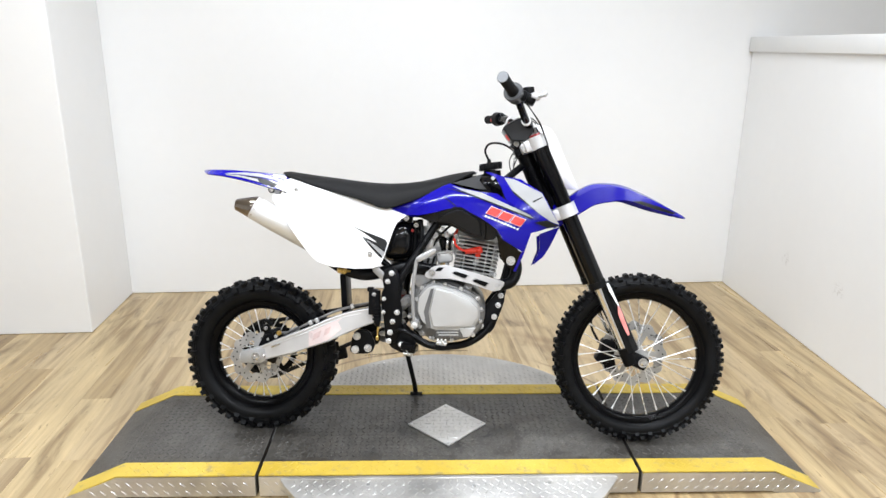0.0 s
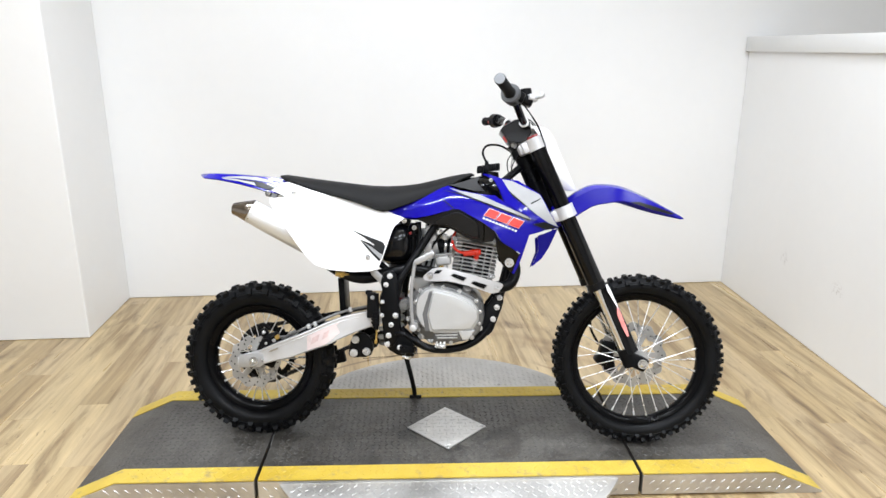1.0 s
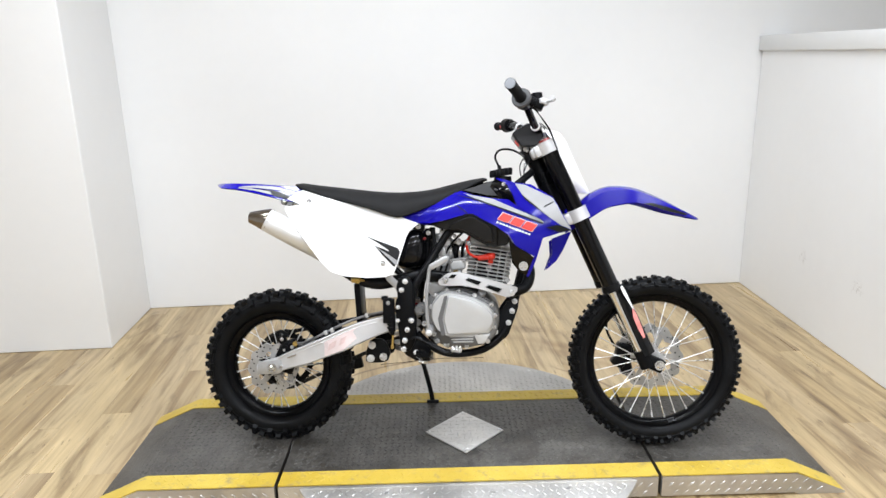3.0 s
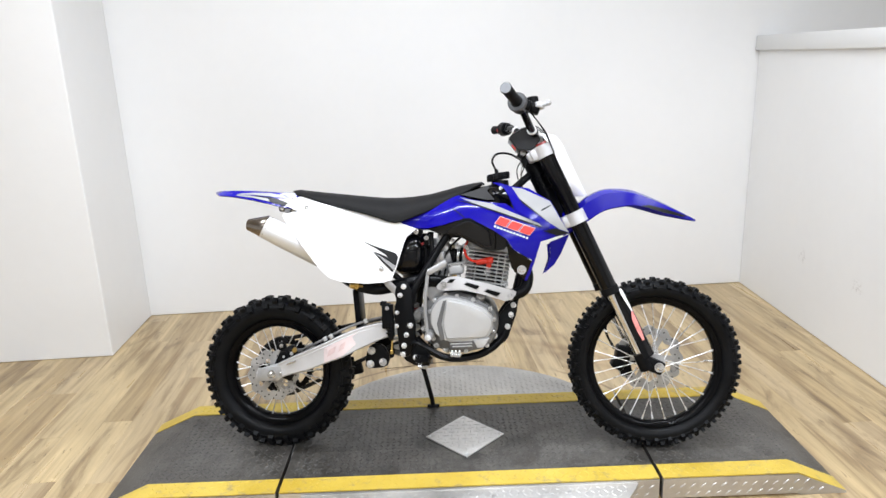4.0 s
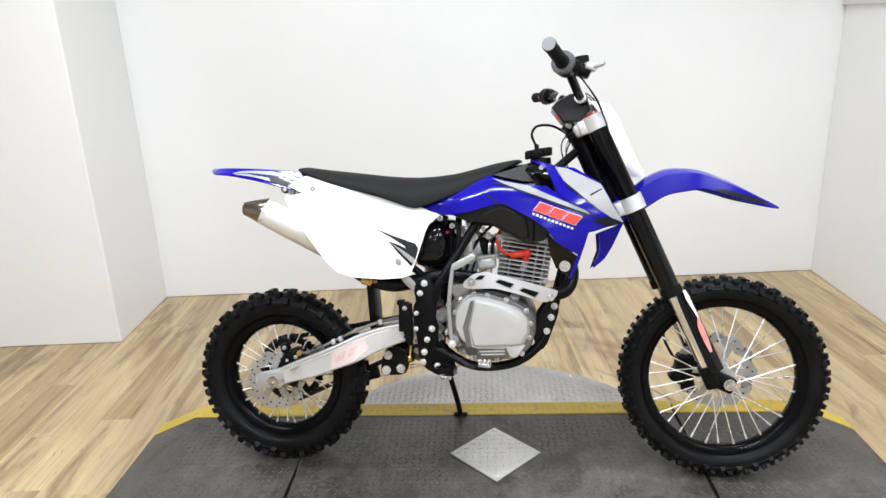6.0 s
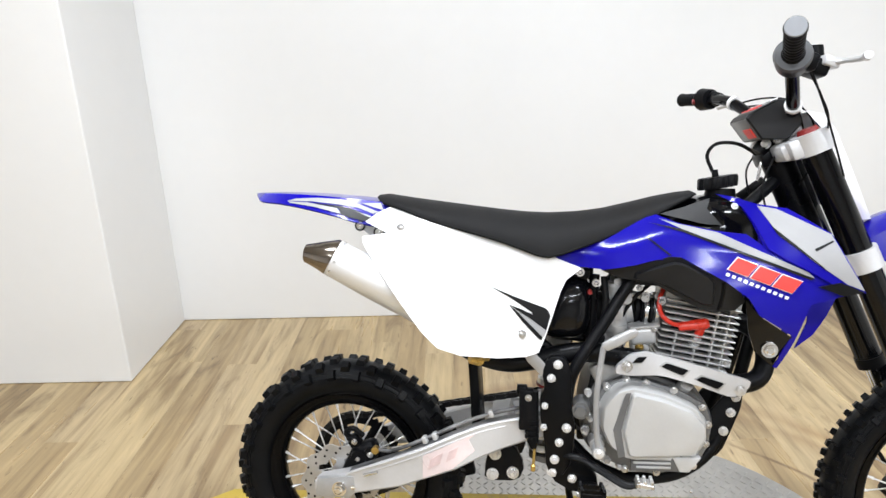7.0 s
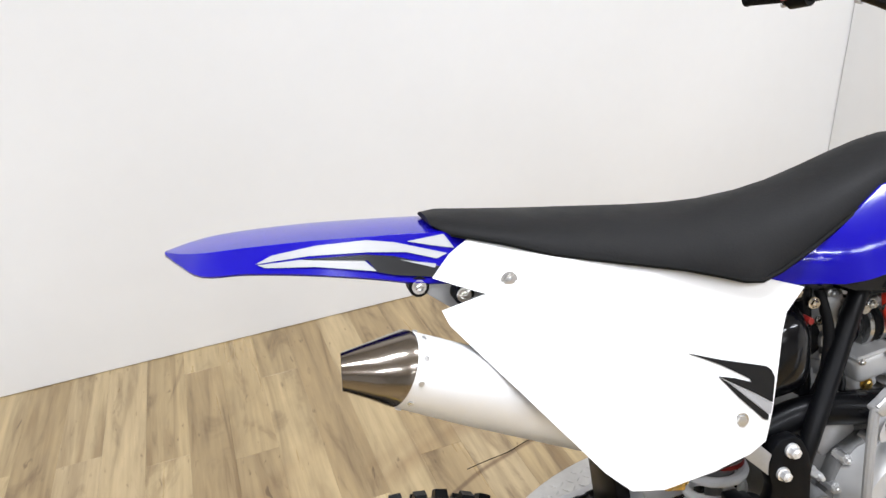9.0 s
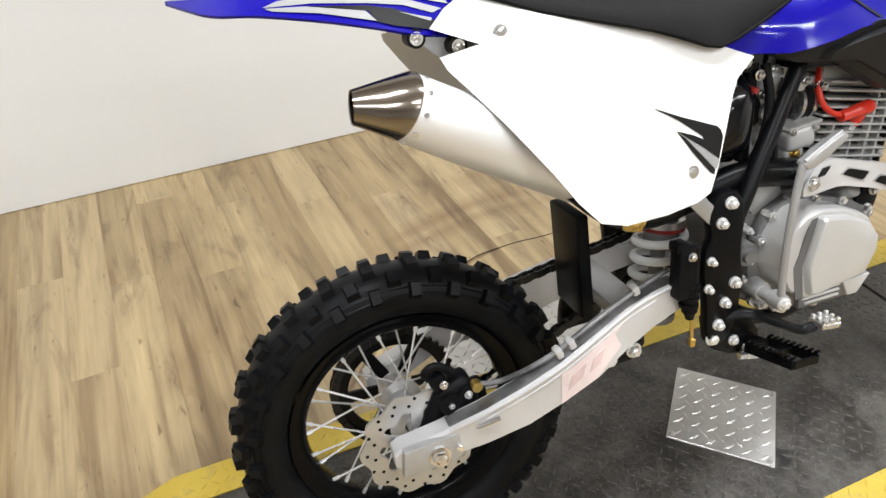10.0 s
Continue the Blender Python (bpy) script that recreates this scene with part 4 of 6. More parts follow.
PIVOT = rounded([(-0.450, 0.562), (-0.418, 0.563), (-0.402, 0.530), (-0.404, 0.465), (-0.394, 0.425), (-0.400, 0.350), (-0.420, 0.318), (-0.448, 0.330), (-0.455, 0.401), (-0.463, 0.440), (-0.464, 0.480), (-0.455, 0.500), (-0.462, 0.528)], 1)
pivot = part("pivot_plate", slab(B(), PIVOT, -0.152, -0.134, 0.004), M_FRAME, bike, "black swingarm pivot plate")
part("pivot_plate", slab(B(), PIVOT, 0.134, 0.152, 0.004), M_FRAME, bike, "black swingarm pivot plate")
for x, z, r in ((-0.4307, 0.547, 0.0088), (-0.4428, 0.5195, 0.0082), (-0.4115, 0.422, 0.0088), (-0.425, 0.392, 0.0080), (-0.433, 0.357, 0.0088), (-0.4541, 0.464, 0.0065), (-0.4554, 0.421, 0.0065)):
    bolts("frame_bolt", [(x, -0.152, z, r * 0.82, 0.010)], (0, -1, 0), M_BOLT, pivot, "bright frame bolt")
MOUNT = rounded([(-0.128, 0.440), (-0.100, 0.478), (-0.066, 0.494), (-0.068, 0.452), (-0.102, 0.356), (-0.166, 0.320), (-0.185, 0.335), (-0.148, 0.385)], 1, 0.12)
mount = part("engine_mount", slab(B(), MOUNT, -0.066, -0.058, 0.002), M_FRAME, bike, "black front engine mount")
part("engine_mount", slab(B(), MOUNT, 0.044, 0.052, 0.002), M_FRAME, bike, "black front engine mount")
for x, z in ((-0.080, 0.474), (-0.088, 0.442), (-0.100, 0.403), (-0.143, 0.372)):
    bolts("mount_bolt", [(x, -0.066, z, 0.0075, 0.008)], (0, -1, 0), M_BOLT, mount, "bright mount bolt")

part("stand_bracket", slab(B(), rounded([(-0.452, 0.372), (-0.405, 0.378), (-0.352, 0.330), (-0.346, 0.296), (-0.392, 0.286), (-0.440, 0.312)], 1), -0.146, -0.128, 0.004), M_FRAME, bike, "black footpeg and stand bracket")
bolts("bracket_bolt", [(-0.436, -0.146, 0.330, 0.009, 0.008)], (0, -1, 0), M_BOLT, bike)

# -- engine --
CASE = rounded([(-0.385, 0.40), (-0.375, 0.47), (-0.355, 0.505), (-0.325, 0.528), (-0.24, 0.525), (-0.15, 0.485), (-0.125, 0.43), (-0.145, 0.355), (-0.20, 0.335), (-0.31, 0.328), (-0.365, 0.36)], 2)
case = part("crankcase", slab(B(), CASE, -0.105, 0.10, 0.012), M_CASE, bike, "dull cast alloy engine crankcase")
COVER = rounded([(-0.358, 0.462), (-0.340, 0.502), (-0.300, 0.520), (-0.247, 0.513), (-0.192, 0.497), (-0.147, 0.472), (-0.138, 0.438), (-0.140, 0.392), (-0.162, 0.350), (-0.236, 0.328), (-0.295, 0.331), (-0.348, 0.370), (-0.366, 0.415)], 1, 0.12)
part("cover_flange", slab(B(), COVER, -0.124, -0.10, 0.004), M_CASE, case, "dull cast cover flange")
LID = rounded([(-0.335, 0.488), (-0.316, 0.507), (-0.291, 0.514), (-0.233, 0.500), (-0.173, 0.474), (-0.150, 0.446), (-0.149, 0.404), (-0.169, 0.373), (-0.295, 0.371), (-0.330, 0.395), (-0.347, 0.430), (-0.345, 0.470)], 1, 0.12)
def proud(x):
    """The cover stands further out towards its rear end."""
    return -0.030 * min(1.0, max(0.0, (-0.135 - x) / 0.15))


def stepped(outline, cx, cz, steps):
    """A lid that draws in over its steps of (scale, offset, share of the slant)."""
    return loft(B(), [[(cx + (x - cx) * k, y + w * proud(x), cz + (z - cz) * k) for x, z in outline] for k, y, w in steps])


part("clutch_cover", stepped(LID, -0.25, 0.44, ((1.03, -0.120, 0), (1.015, -0.128, 0.6), (0.99, -0.136, 0.95), (0.96, -0.139, 1))), M_COVER, case, "pale silver clutch cover with a raised panel", 25)
PANEL = rounded([(-0.291, 0.506), (-0.233, 0.492), (-0.178, 0.467), (-0.152, 0.440), (-0.150, 0.416), (-0.170, 0.382), (-0.296, 0.381), (-0.308, 0.430)], 1, 0.06)
part("cover_panel", stepped(PANEL, -0.235, 0.44, ((1.0, -0.137, 1), (0.985, -0.1455, 1), (0.955, -0.1492, 1), (0.93, -0.1500, 1))), M_COVER, case, "raised smooth centre panel", 25)
# darker grey paints the shade on the cover's bevel and in its vent
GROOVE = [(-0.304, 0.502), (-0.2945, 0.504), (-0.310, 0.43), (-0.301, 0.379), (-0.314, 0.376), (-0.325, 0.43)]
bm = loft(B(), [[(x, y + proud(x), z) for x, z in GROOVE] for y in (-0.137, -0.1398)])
part("cover_groove", bm, M_COVERSHADE, case, "step in the cover with shade put into its grey")
part("vent_recess", box(B(), (-0.240, -0.146, 0.362), (0.096, 0.010, 0.032), (0, -2, 0), 0.002), M_COVERSHADE, case, "vent recess with shade put into its grey")
for k in range(3):
    part("vent_slat", box(B(), (-0.252 + k * 0.003, -0.150, 0.371 - k * 0.0085), (0.076 - 0.006 * k, 0.008, 0.0042), (0, -2, 0), 0.001, 1), M_COVER, case, "pale vent slat")
part("vent_lid", slab(B(), [(-0.212, 0.377), (-0.160, 0.379), (-0.180, 0.349), (-0.198, 0.349)], -0.155, -0.118, 0.002), M_COVER, case)
for x, z in ((-0.350, 0.463), (-0.335, 0.499), (-0.298, 0.516), (-0.262, 0.512), (-0.210, 0.500), (-0.156, 0.470), (-0.144, 0.436), (-0.147, 0.398), (-0.168, 0.352), (-0.236, 0.334), (-0.296, 0.336), (-0.340, 0.374)):
    bm = rod(B(), (x, -0.112, z), (x, -0.129, z), 0.0080, 0.0072, 10)
    bolt(bm, (x, -0.129, z), (0, -1, 0), 0.005, 0.005)
    part("cover_bolt", bm, M_STEEL, case, "cover bolt in a raised boss")
bm = rod(B(), (-0.383, -0.10, 0.455), (-0.385, -0.146, 0.455), 0.019, 0.017, 22)
rod(bm, (-0.385, -0.146, 0.455), (-0.386, -0.154, 0.455), 0.012, 0.010, 20)
part("shaft_boss", bm, M_CASE, case, "round sprocket shaft boss")
bm = rod(B(), (-0.352, -0.115, 0.388), (-0.352, -0.146, 0.388), 0.017, 0.014, 22)
rod(bm, (-0.352, -0.146, 0.388), (-0.352, -0.168, 0.388), 0.010, 0.010, 20)
part("kick_boss", bm, M_CAST, case, "kickstart shaft boss")
for x, z, r in ((-0.365, 0.432, 0.006), (-0.374, 0.405, 0.007), (-0.370, 0.482, 0.006), (-0.331, 0.352, 0.010), (-0.306, 0.338, 0.006)):
    part("case_plug", bolt(B(), (x, -0.105, z), (0, -1, 0), r, 0.022), M_BOLT, case, "bright crankcase bolt")
part("filler_cap", rod(B(), (-0.19, -0.10, 0.497), (-0.185, -0.122, 0.513), 0.014, 0.013, 16), M_CAST, case)

# cylinder, tilted forward a little
tilt = 9
cyl = pose(-0.163, -0.014, 0.592, 0, tilt, 0)
bm = box(B(), (0, 0, 0), (0.10, 0.10, 0.16), bevel=0.01)
bmesh.ops.transform(bm, matrix=cyl, verts=bm.verts)
barrel = part("cylinder", bm, M_ENGINEB, bike, "finned engine cylinder")
for k in range(13):
    bm = box(B(), (0, 0, -0.078 + k * 0.0122), (0.142 - 0.006 * (k < 3), 0.152, 0.0036), bevel=0.0012, seg=1)
    bmesh.ops.transform(bm, matrix=cyl, verts=bm.verts)
    part("cooling_fin", bm, M_FIN, barrel)
bm = box(B(), (0.0, 0, 0.075), (0.15, 0.12, 0.035), bevel=0.01)
box(bm, (0.01, 0, 0.10), (0.12, 0.11, 0.03), bevel=0.01)
bmesh.ops.transform(bm, matrix=cyl, verts=bm.verts)
part("cylinder_head", bm, M_FIN, barrel, "grey cylinder head")
for wx, wz, wh in ((-0.040, -0.030, 0.075), (0.000, -0.045, 0.050), (0.030, 0.0, 0.13), (0.052, 0.0, 0.13)):
    bm = box(B(), (wx, -0.0655, wz), (0.0034, 0.014, wh), bevel=0.001, seg=1)
    bmesh.ops.transform(bm, matrix=cyl, verts=bm.verts)
    part("fin_web", bm, M_FIN, barrel)
bolts("head_bolt", [(x, -0.078, z, 0.007, 0.01) for x, z in ((-0.23, 0.55), (-0.232, 0.665), (-0.10, 0.655), (-0.105, 0.545))], (0, -1, 0), M_STEEL, barrel)
# plug lead: red cap and cable
part("plug_cable", tube(B(), [(-0.226, -0.066, 0.690), (-0.236, -0.080, 0.664), (-0.232, -0.088, 0.640), (-0.214, -0.092, 0.624), (-0.190, -0.092, 0.619)], 0.0044, 10), M_RED, bike, "red spark plug cable")
bm = rod(B(), (-0.200, -0.092, 0.617), (-0.150, -0.092, 0.625), 0.0084, 0.0112, 16)
rod(bm, (-0.150, -0.092, 0.625), (-0.144, -0.092, 0.6259), 0.0112, 0.0080, 16)
rod(bm, (-0.156, -0.088, 0.622), (-0.160, -0.080, 0.598), 0.0098, 0.0085, 16)
part("plug_cap", bm, M_RED, bike, "red spark plug cap")
bm = rod(B(), (-0.160, -0.080, 0.598), (-0.162, -0.076, 0.588), 0.0078, seg=6)
rod(bm, (-0.162, -0.076, 0.588), (-0.165, -0.068, 0.578), 0.0105, 0.0105, 16)
part("spark_plug", bm, M_BOLT, bike, "bright spark plug base")
# carburettor, intake boot and airbox
bm = rod(B(), (-0.345, -0.01, 0.628), (-0.285, -0.01, 0.640), 0.028, 0.026, 20)
box(bm, (-0.315, -0.01, 0.655), (0.05, 0.06, 0.06), (0, 10, 0), 0.008)
rod(bm, (-0.312, -0.01, 0.68), (-0.305, -0.01, 0.722), 0.021, 0.019, 20)
box(bm, (-0.32, -0.01, 0.588), (0.055, 0.05, 0.05), (0, 10, 0), 0.010)
rod(bm, (-0.30, -0.035, 0.668), (-0.30, -0.055, 0.668), 0.011, seg=14)
rod(bm, (-0.325, -0.035, 0.64), (-0.325, -0.052, 0.64), 0.013, seg=14)
part("carburettor", bm, M_CAST, bike, "cast aluminium carburettor").location.y = -0.035
bm = rod(B(), (-0.291, -0.062, 0.592), (-0.294, -0.062, 0.690), 0.0215, 0.0225, 24)
rod(bm, (-0.294, -0.062, 0.690), (-0.294, -0.062, 0.697), 0.0255, 0.0245, 24)
rod(bm, (-0.291, -0.062, 0.600), (-0.291, -0.062, 0.612), 0.0255, 0.0255, 24)
box(bm, (-0.291, -0.084, 0.640), (0.020, 0.012, 0.030), bevel=0.003)
part("slide_body", bm, M_CAST, bike, "pale cast carburettor slide body").location.x = -0.024
for k, x in enumerate((-0.262, -0.252, -0.242)):
    part("intake_ring", rod(B(), (x, -0.055, 0.640), (x + 0.006, -0.055, 0.6395), 0.029 - 0.002 * (k % 2), seg=22), M_RUBBER if k % 2 else M_STEEL, bike, "dark rubber intake ring" if k % 2 else "steel hose clamp")
part("intake_flange", box(B(), (-0.232, -0.052, 0.642), (0.009, 0.030, 0.078), (0, 4, 0), 0.004), M_CAST, bike, "cast intake flange")
for z in (0.612, 0.672):
    part("flange_bolt", bolt(B(), (-0.236, -0.066, z), (-1, 0, 0), 0.006, 0.007), M_BOLT, bike)
part("throttle_cable", tube(B(), [(-0.318, -0.060, 0.705), (-0.312, -0.064, 0.735), (-0.27, -0.06, 0.765), (-0.18, -0.05, 0.80)], 0.0034, 8), M_RUBBER, bike, "black throttle cable")
part("overflow_hose", tube(B(), [(-0.300, -0.075, 0.598), (-0.306, -0.088, 0.575), (-0.322, -0.090, 0.545), (-0.336, -0.098, 0.500), (-0.348, -0.104, 0.46)], 0.0036, 8), M_RUBBER, bike, "thin black overflow hose")
bm = box(B(), (-0.266, -0.070, 0.595), (0.050, 0.05, 0.034), (0, -8, 0), 0.008, 3)
box(bm, (-0.270, -0.068, 0.572), (0.036, 0.040, 0.024), (0, -8, 0), 0.008, 3)
box(bm, (-0.264, -0.070, 0.614), (0.058, 0.054, 0.006), (0, -8, 0), 0.002, 1)
bowl = part("carburettor_bowl", bm, M_COVER, bike, "pale cast carburettor float bowl")
for x, z in ((-0.286, 0.607), (-0.246, 0.610)):
    part("bowl_screw", bolt(B(), (x, -0.096, z), (0, -1, 0), 0.004, 0.004), M_STEEL, bowl)
part("drain_plug", bolt(B(), (-0.272, -0.088, 0.572), (0, -1, 0), 0.007, 0.006), M_BRASS, bowl, "brass drain plug")
for x, z in ((-0.262, 0.676), (-0.275, 0.690), (-0.335, 0.668), (-0.330, 0.620), (-0.255, 0.610), (-0.318, 0.700)):
    part("carburettor_screw", bolt(B(), (x, -0.082, z), (0, -1, 0), 0.0055, 0.006), M_STEEL, bike, "bright carburettor fitting")
bm = rod(B(), (-0.262, -0.055, 0.668), (-0.262, -0.075, 0.668), 0.008, seg=12)
rod(bm, (-0.285, -0.05, 0.672), (-0.245, -0.05, 0.664), 0.007, seg=10)
part("fuel_tap", bm, M_STEEL, bike, "bright fuel tap")
for x, r in ((-0.292, 0.0375), (-0.246, 0.0335)):
    part("hose_clamp", rod(B(), (x, -0.022, 0.640), (x + 0.007, -0.022, 0.639), r, seg=22), M_STEEL, bike, "bright hose clamp")
bm = rod(B(), (-0.350, -0.085, 0.472), (-0.300, -0.085, 0.545), 0.009, seg=12)
box(bm, (-0.335, -0.09, 0.525), (0.06, 0.035, 0.045), (0, -30, 0), 0.008)
rod(bm, (-0.27, -0.05, 0.545), (-0.27, -0.08, 0.550), 0.022, 0.020, 20)
part("case_top", bm, M_CAST, bike, "cast starter housing")
bm = B()
for k in range(4):
    rod(bm, (-0.290 + k * 0.012, -0.03, 0.640 - k * 0.001), (-0.284 + k * 0.012, -0.03, 0.6395 - k * 0.001), 0.036 - 0.002 * (k % 2), seg=20)
rod(bm, (-0.295, -0.02, 0.640), (-0.235, -0.02, 0.636), 0.030, seg=20)
part("intake_boot", bm, M_RUBBER, bike, "ribbed black intake boot")
BOX = [(-0.47, 0.59), (-0.435, 0.578), (-0.375, 0.585), (-0.362, 0.62), (-0.362, 0.68), (-0.38, 0.712), (-0.425, 0.712), (-0.455, 0.67)]
bm = B()
cx, cz = -0.415, 0.645
loft(bm, [[(cx + (x - cx) * k, y, cz + (z - cz) * k) for x, z in rounded(BOX, 2)] for k, y in ((1.0, 0.09), (1.0, -0.055), (0.97, -0.080), (0.89, -0.101), (0.76, -0.115), (0.58, -0.124), (0.35, -0.129), (0.12, -0.131))])
part("airbox", bm, M_GLOSSB, bike, "glossy black airbox")
part("airbox_plug", rod(B(), (-0.372, -0.098, 0.682), (-0.372, -0.112, 0.682), 0.0050, 0.004, 12), M_BUTTON, bike, "small dark red plug")
bm = box(B(), (-0.40, -0.09, 0.722), (0.055, 0.03, 0.022), (0, 15, 0), 0.005)
part("airbox_bracket", bm, M_BLACKP, bike)
part("airbox_stay", rod(B(), (-0.445, -0.07, 0.588), (-0.37, -0.07, 0.580), 0.008, seg=10), M_BLACKP, bike)
bolts("bracket_bolt", [(-0.392, -0.108, 0.722, 0.007, 0.007), (-0.36, -0.10, 0.70, 0.006, 0.006)], (0, -1, 0), M_CHROME, bike)
part("airbox_duct", rod(B(), (-0.378, -0.050, 0.640), (-0.333, -0.050, 0.642), 0.040, 0.031, 24), M_RUBBER, bike, "black rubber duct")
bike_tubes("vent_hose", [[(-0.345, -0.092, 0.712), (-0.341, -0.104, 0.66), (-0.350, -0.104, 0.60), (-0.375, -0.095, 0.55)], [(-0.335, -0.06, 0.60), (-0.352, -0.075, 0.55), (-0.36, -0.09, 0.50), (-0.375, -0.095, 0.44)]], 0.0065, M_RUBBER, "black vent hose", both=False)
bike_tubes("clutch_cable", [[(-0.06, -0.05, 0.85), (-0.2, -0.07, 0.74), (-0.29, -0.075, 0.66), (-0.325, -0.08, 0.57), (-0.345, -0.085, 0.51)]], 0.004, M_RUBBER, "black cable", both=False)

# exhaust
bike_tubes("header_pipe", [[(-0.085, -0.02, 0.625), (-0.045, -0.045, 0.605), (-0.032, -0.075, 0.565), (-0.052, -0.098, 0.522), (-0.11, -0.108, 0.515), (-0.20, -0.110, 0.540), (-0.29, -0.108, 0.556), (-0.36, -0.105, 0.560)]], 0.0185, M_FRAME, "black exhaust header", both=False)
bike_tubes("mid_pipe", [[(-0.30, -0.118, 0.557), (-0.38, -0.108, 0.563), (-0.46, -0.108, 0.546), (-0.53, -0.115, 0.537), (-0.60, -0.135, 0.562), (-0.66, -0.150, 0.612)]], 0.020, M_FRAME, "matt black link pipe", both=False)
SHIELD = [(-0.324, 0.551), (-0.297, 0.573), (-0.264, 0.578), (-0.219, 0.567), (-0.147, 0.549), (-0.072, 0.527), (-0.075, 0.512), (-0.104, 0.494), (-0.172, 0.517), (-0.238, 0.534), (-0.297, 0.533), (-0.322, 0.538)]
fs = surf((-0.307, 0.555, -0.160), (-0.18, 0.53, -0.150), (-0.08, 0.51, -0.132), (-0.2, 0.565, -0.141), (-0.2, 0.51, -0.141), (-0.28, 0.58, -0.149))
shield = part("heat_shield", plate(B(), rounded(SHIELD, 1, 0.14), fs, 0.011, 0.012), M_ALU, bike, "polished aluminium heat shield with slots")
for slot in ([(-0.293, 0.558), (-0.282, 0.569), (-0.265, 0.569), (-0.275, 0.558)], [(-0.239, 0.551), (-0.228, 0.558), (-0.188, 0.546), (-0.199, 0.535)], [(-0.174, 0.528), (-0.163, 0.535), (-0.122, 0.523), (-0.134, 0.511)]):
    grown = [(sum(p[0] for p in slot) / 4 + (a - sum(p[0] for p in slot) / 4) * 1.14, sum(p[1] for p in slot) / 4 + (b - sum(p[1] for p in slot) / 4) * 1.28) for a, b in slot]
    part("slot_lip", plate(B(), grown, fs, 0.002, 0.012, 0.0010), M_CAST, shield, "pressed lip round a slot")
    part("shield_slot", plate(B(), rounded(slot, 1, 0.1), fs, 0.002, 0.012, 0.0020), M_BLACKP, shield, "dark slot")
bolts("shield_bolt", [(-0.303, -0.159, 0.552, 0.009, 0.006), (-0.092, -0.136, 0.510, 0.009, 0.006)], (0, -1, 0), M_STEEL, shield)
base, axis = Vector((-0.8734, -0.1710, 0.7475)), Vector((0.860, 0.171, -0.480)).normalized()
turn_down = Vector((0.972, -0.03, -0.10)).normalized()


def ring(c, r, k=1.06, way=axis):
    return [c + frame_of(way) @ Vector((r * math.cos(2 * math.pi * i / 40) * k, r * math.sin(2 * math.pi * i / 40), 0)) for i in range(40)]


bm = loft(B(), [ring(base, 0.0350), ring(base + axis * 0.003, 0.0368), ring(base + axis * 0.08, 0.0390), ring(base + axis * 0.30, 0.0390), ring(base + axis * 0.335, 0.034), ring(base + axis * 0.37, 0.022)])
muffler = part("muffler", bm, M_MUFF, bike, "satin aluminium silencer can")
end = base - turn_down * 0.050
half = axis.lerp(turn_down, 0.6).normalized()
bm = loft(B(), [ring(base + axis * 0.002, 0.0372), ring(base - axis * 0.003, 0.0366), ring(base.lerp(end, 0.5), 0.0275, way=half), ring(end, 0.0190, way=turn_down), ring(end - turn_down * 0.003, 0.0182, way=turn_down), ring(end - turn_down * 0.002, 0.0168, way=turn_down), ring(end + turn_down * 0.03, 0.0165, way=turn_down)])
part("exhaust_tip", bm, M_TIP, muffler, "smoked chrome tapered tip")
for k in range(10):
    a = 2 * math.pi * k / 10
    p = base + axis * 0.010 + frame_of(axis) @ Vector((0.0366 * 1.06 * math.cos(a), 0.0366 * math.sin(a), 0))
    part("rivet", rod(B(), p, p + (p - base - axis * 0.01).normalized() * 0.002, 0.0028, seg=8), M_STEEL, muffler)
TAB = [(-0.846, 0.812), (-0.800, 0.815), (-0.760, 0.800), (-0.765, 0.76), (-0.79, 0.765), (-0.82, 0.790)]
part("silencer_bracket", slab(B(), TAB, -0.106, -0.100, 0.001), M_TABGREY, bike, "grey silencer bracket")
# kickstarter lever, footpeg, brake pedal, side stand
bm = tube(B(), [(-0.352, -0.182, 0.392), (-0.357, -0.184, 0.43), (-0.359, -0.186, 0.50), (-0.351, -0.184, 0.580), (-0.347, -0.183, 0.596)], 0.0056, 10, 5)
rod(bm, (-0.352, -0.166, 0.389), (-0.352, -0.188, 0.389), 0.013, 0.012, 16)
kick = part("kickstarter", bm, M_TABGREY, bike, "grey steel kickstart lever")
PAD = rounded([(-0.354, 0.597), (-0.338, 0.608), (-0.296, 0.631), (-0.288, 0.628), (-0.288, 0.619), (-0.318, 0.600), (-0.343, 0.586)], 1, 0.15)
part("kick_pedal", slab(B(), PAD, -0.191, -0.174, 0.003), M_CAST, kick, "dull folding kick pedal")
part("pedal_edge", tube(B(), [(-0.350, -0.188, 0.600), (-0.328, -0.187, 0.613), (-0.294, -0.186, 0.631)], 0.0030, 8, 4), M_CAST, kick, "worn upper edge")
part("kick_pinch_bolt", bolt(B(), (-0.352, -0.188, 0.389), (0, -1, 0), 0.008, 0.006), M_BOLT, kick)


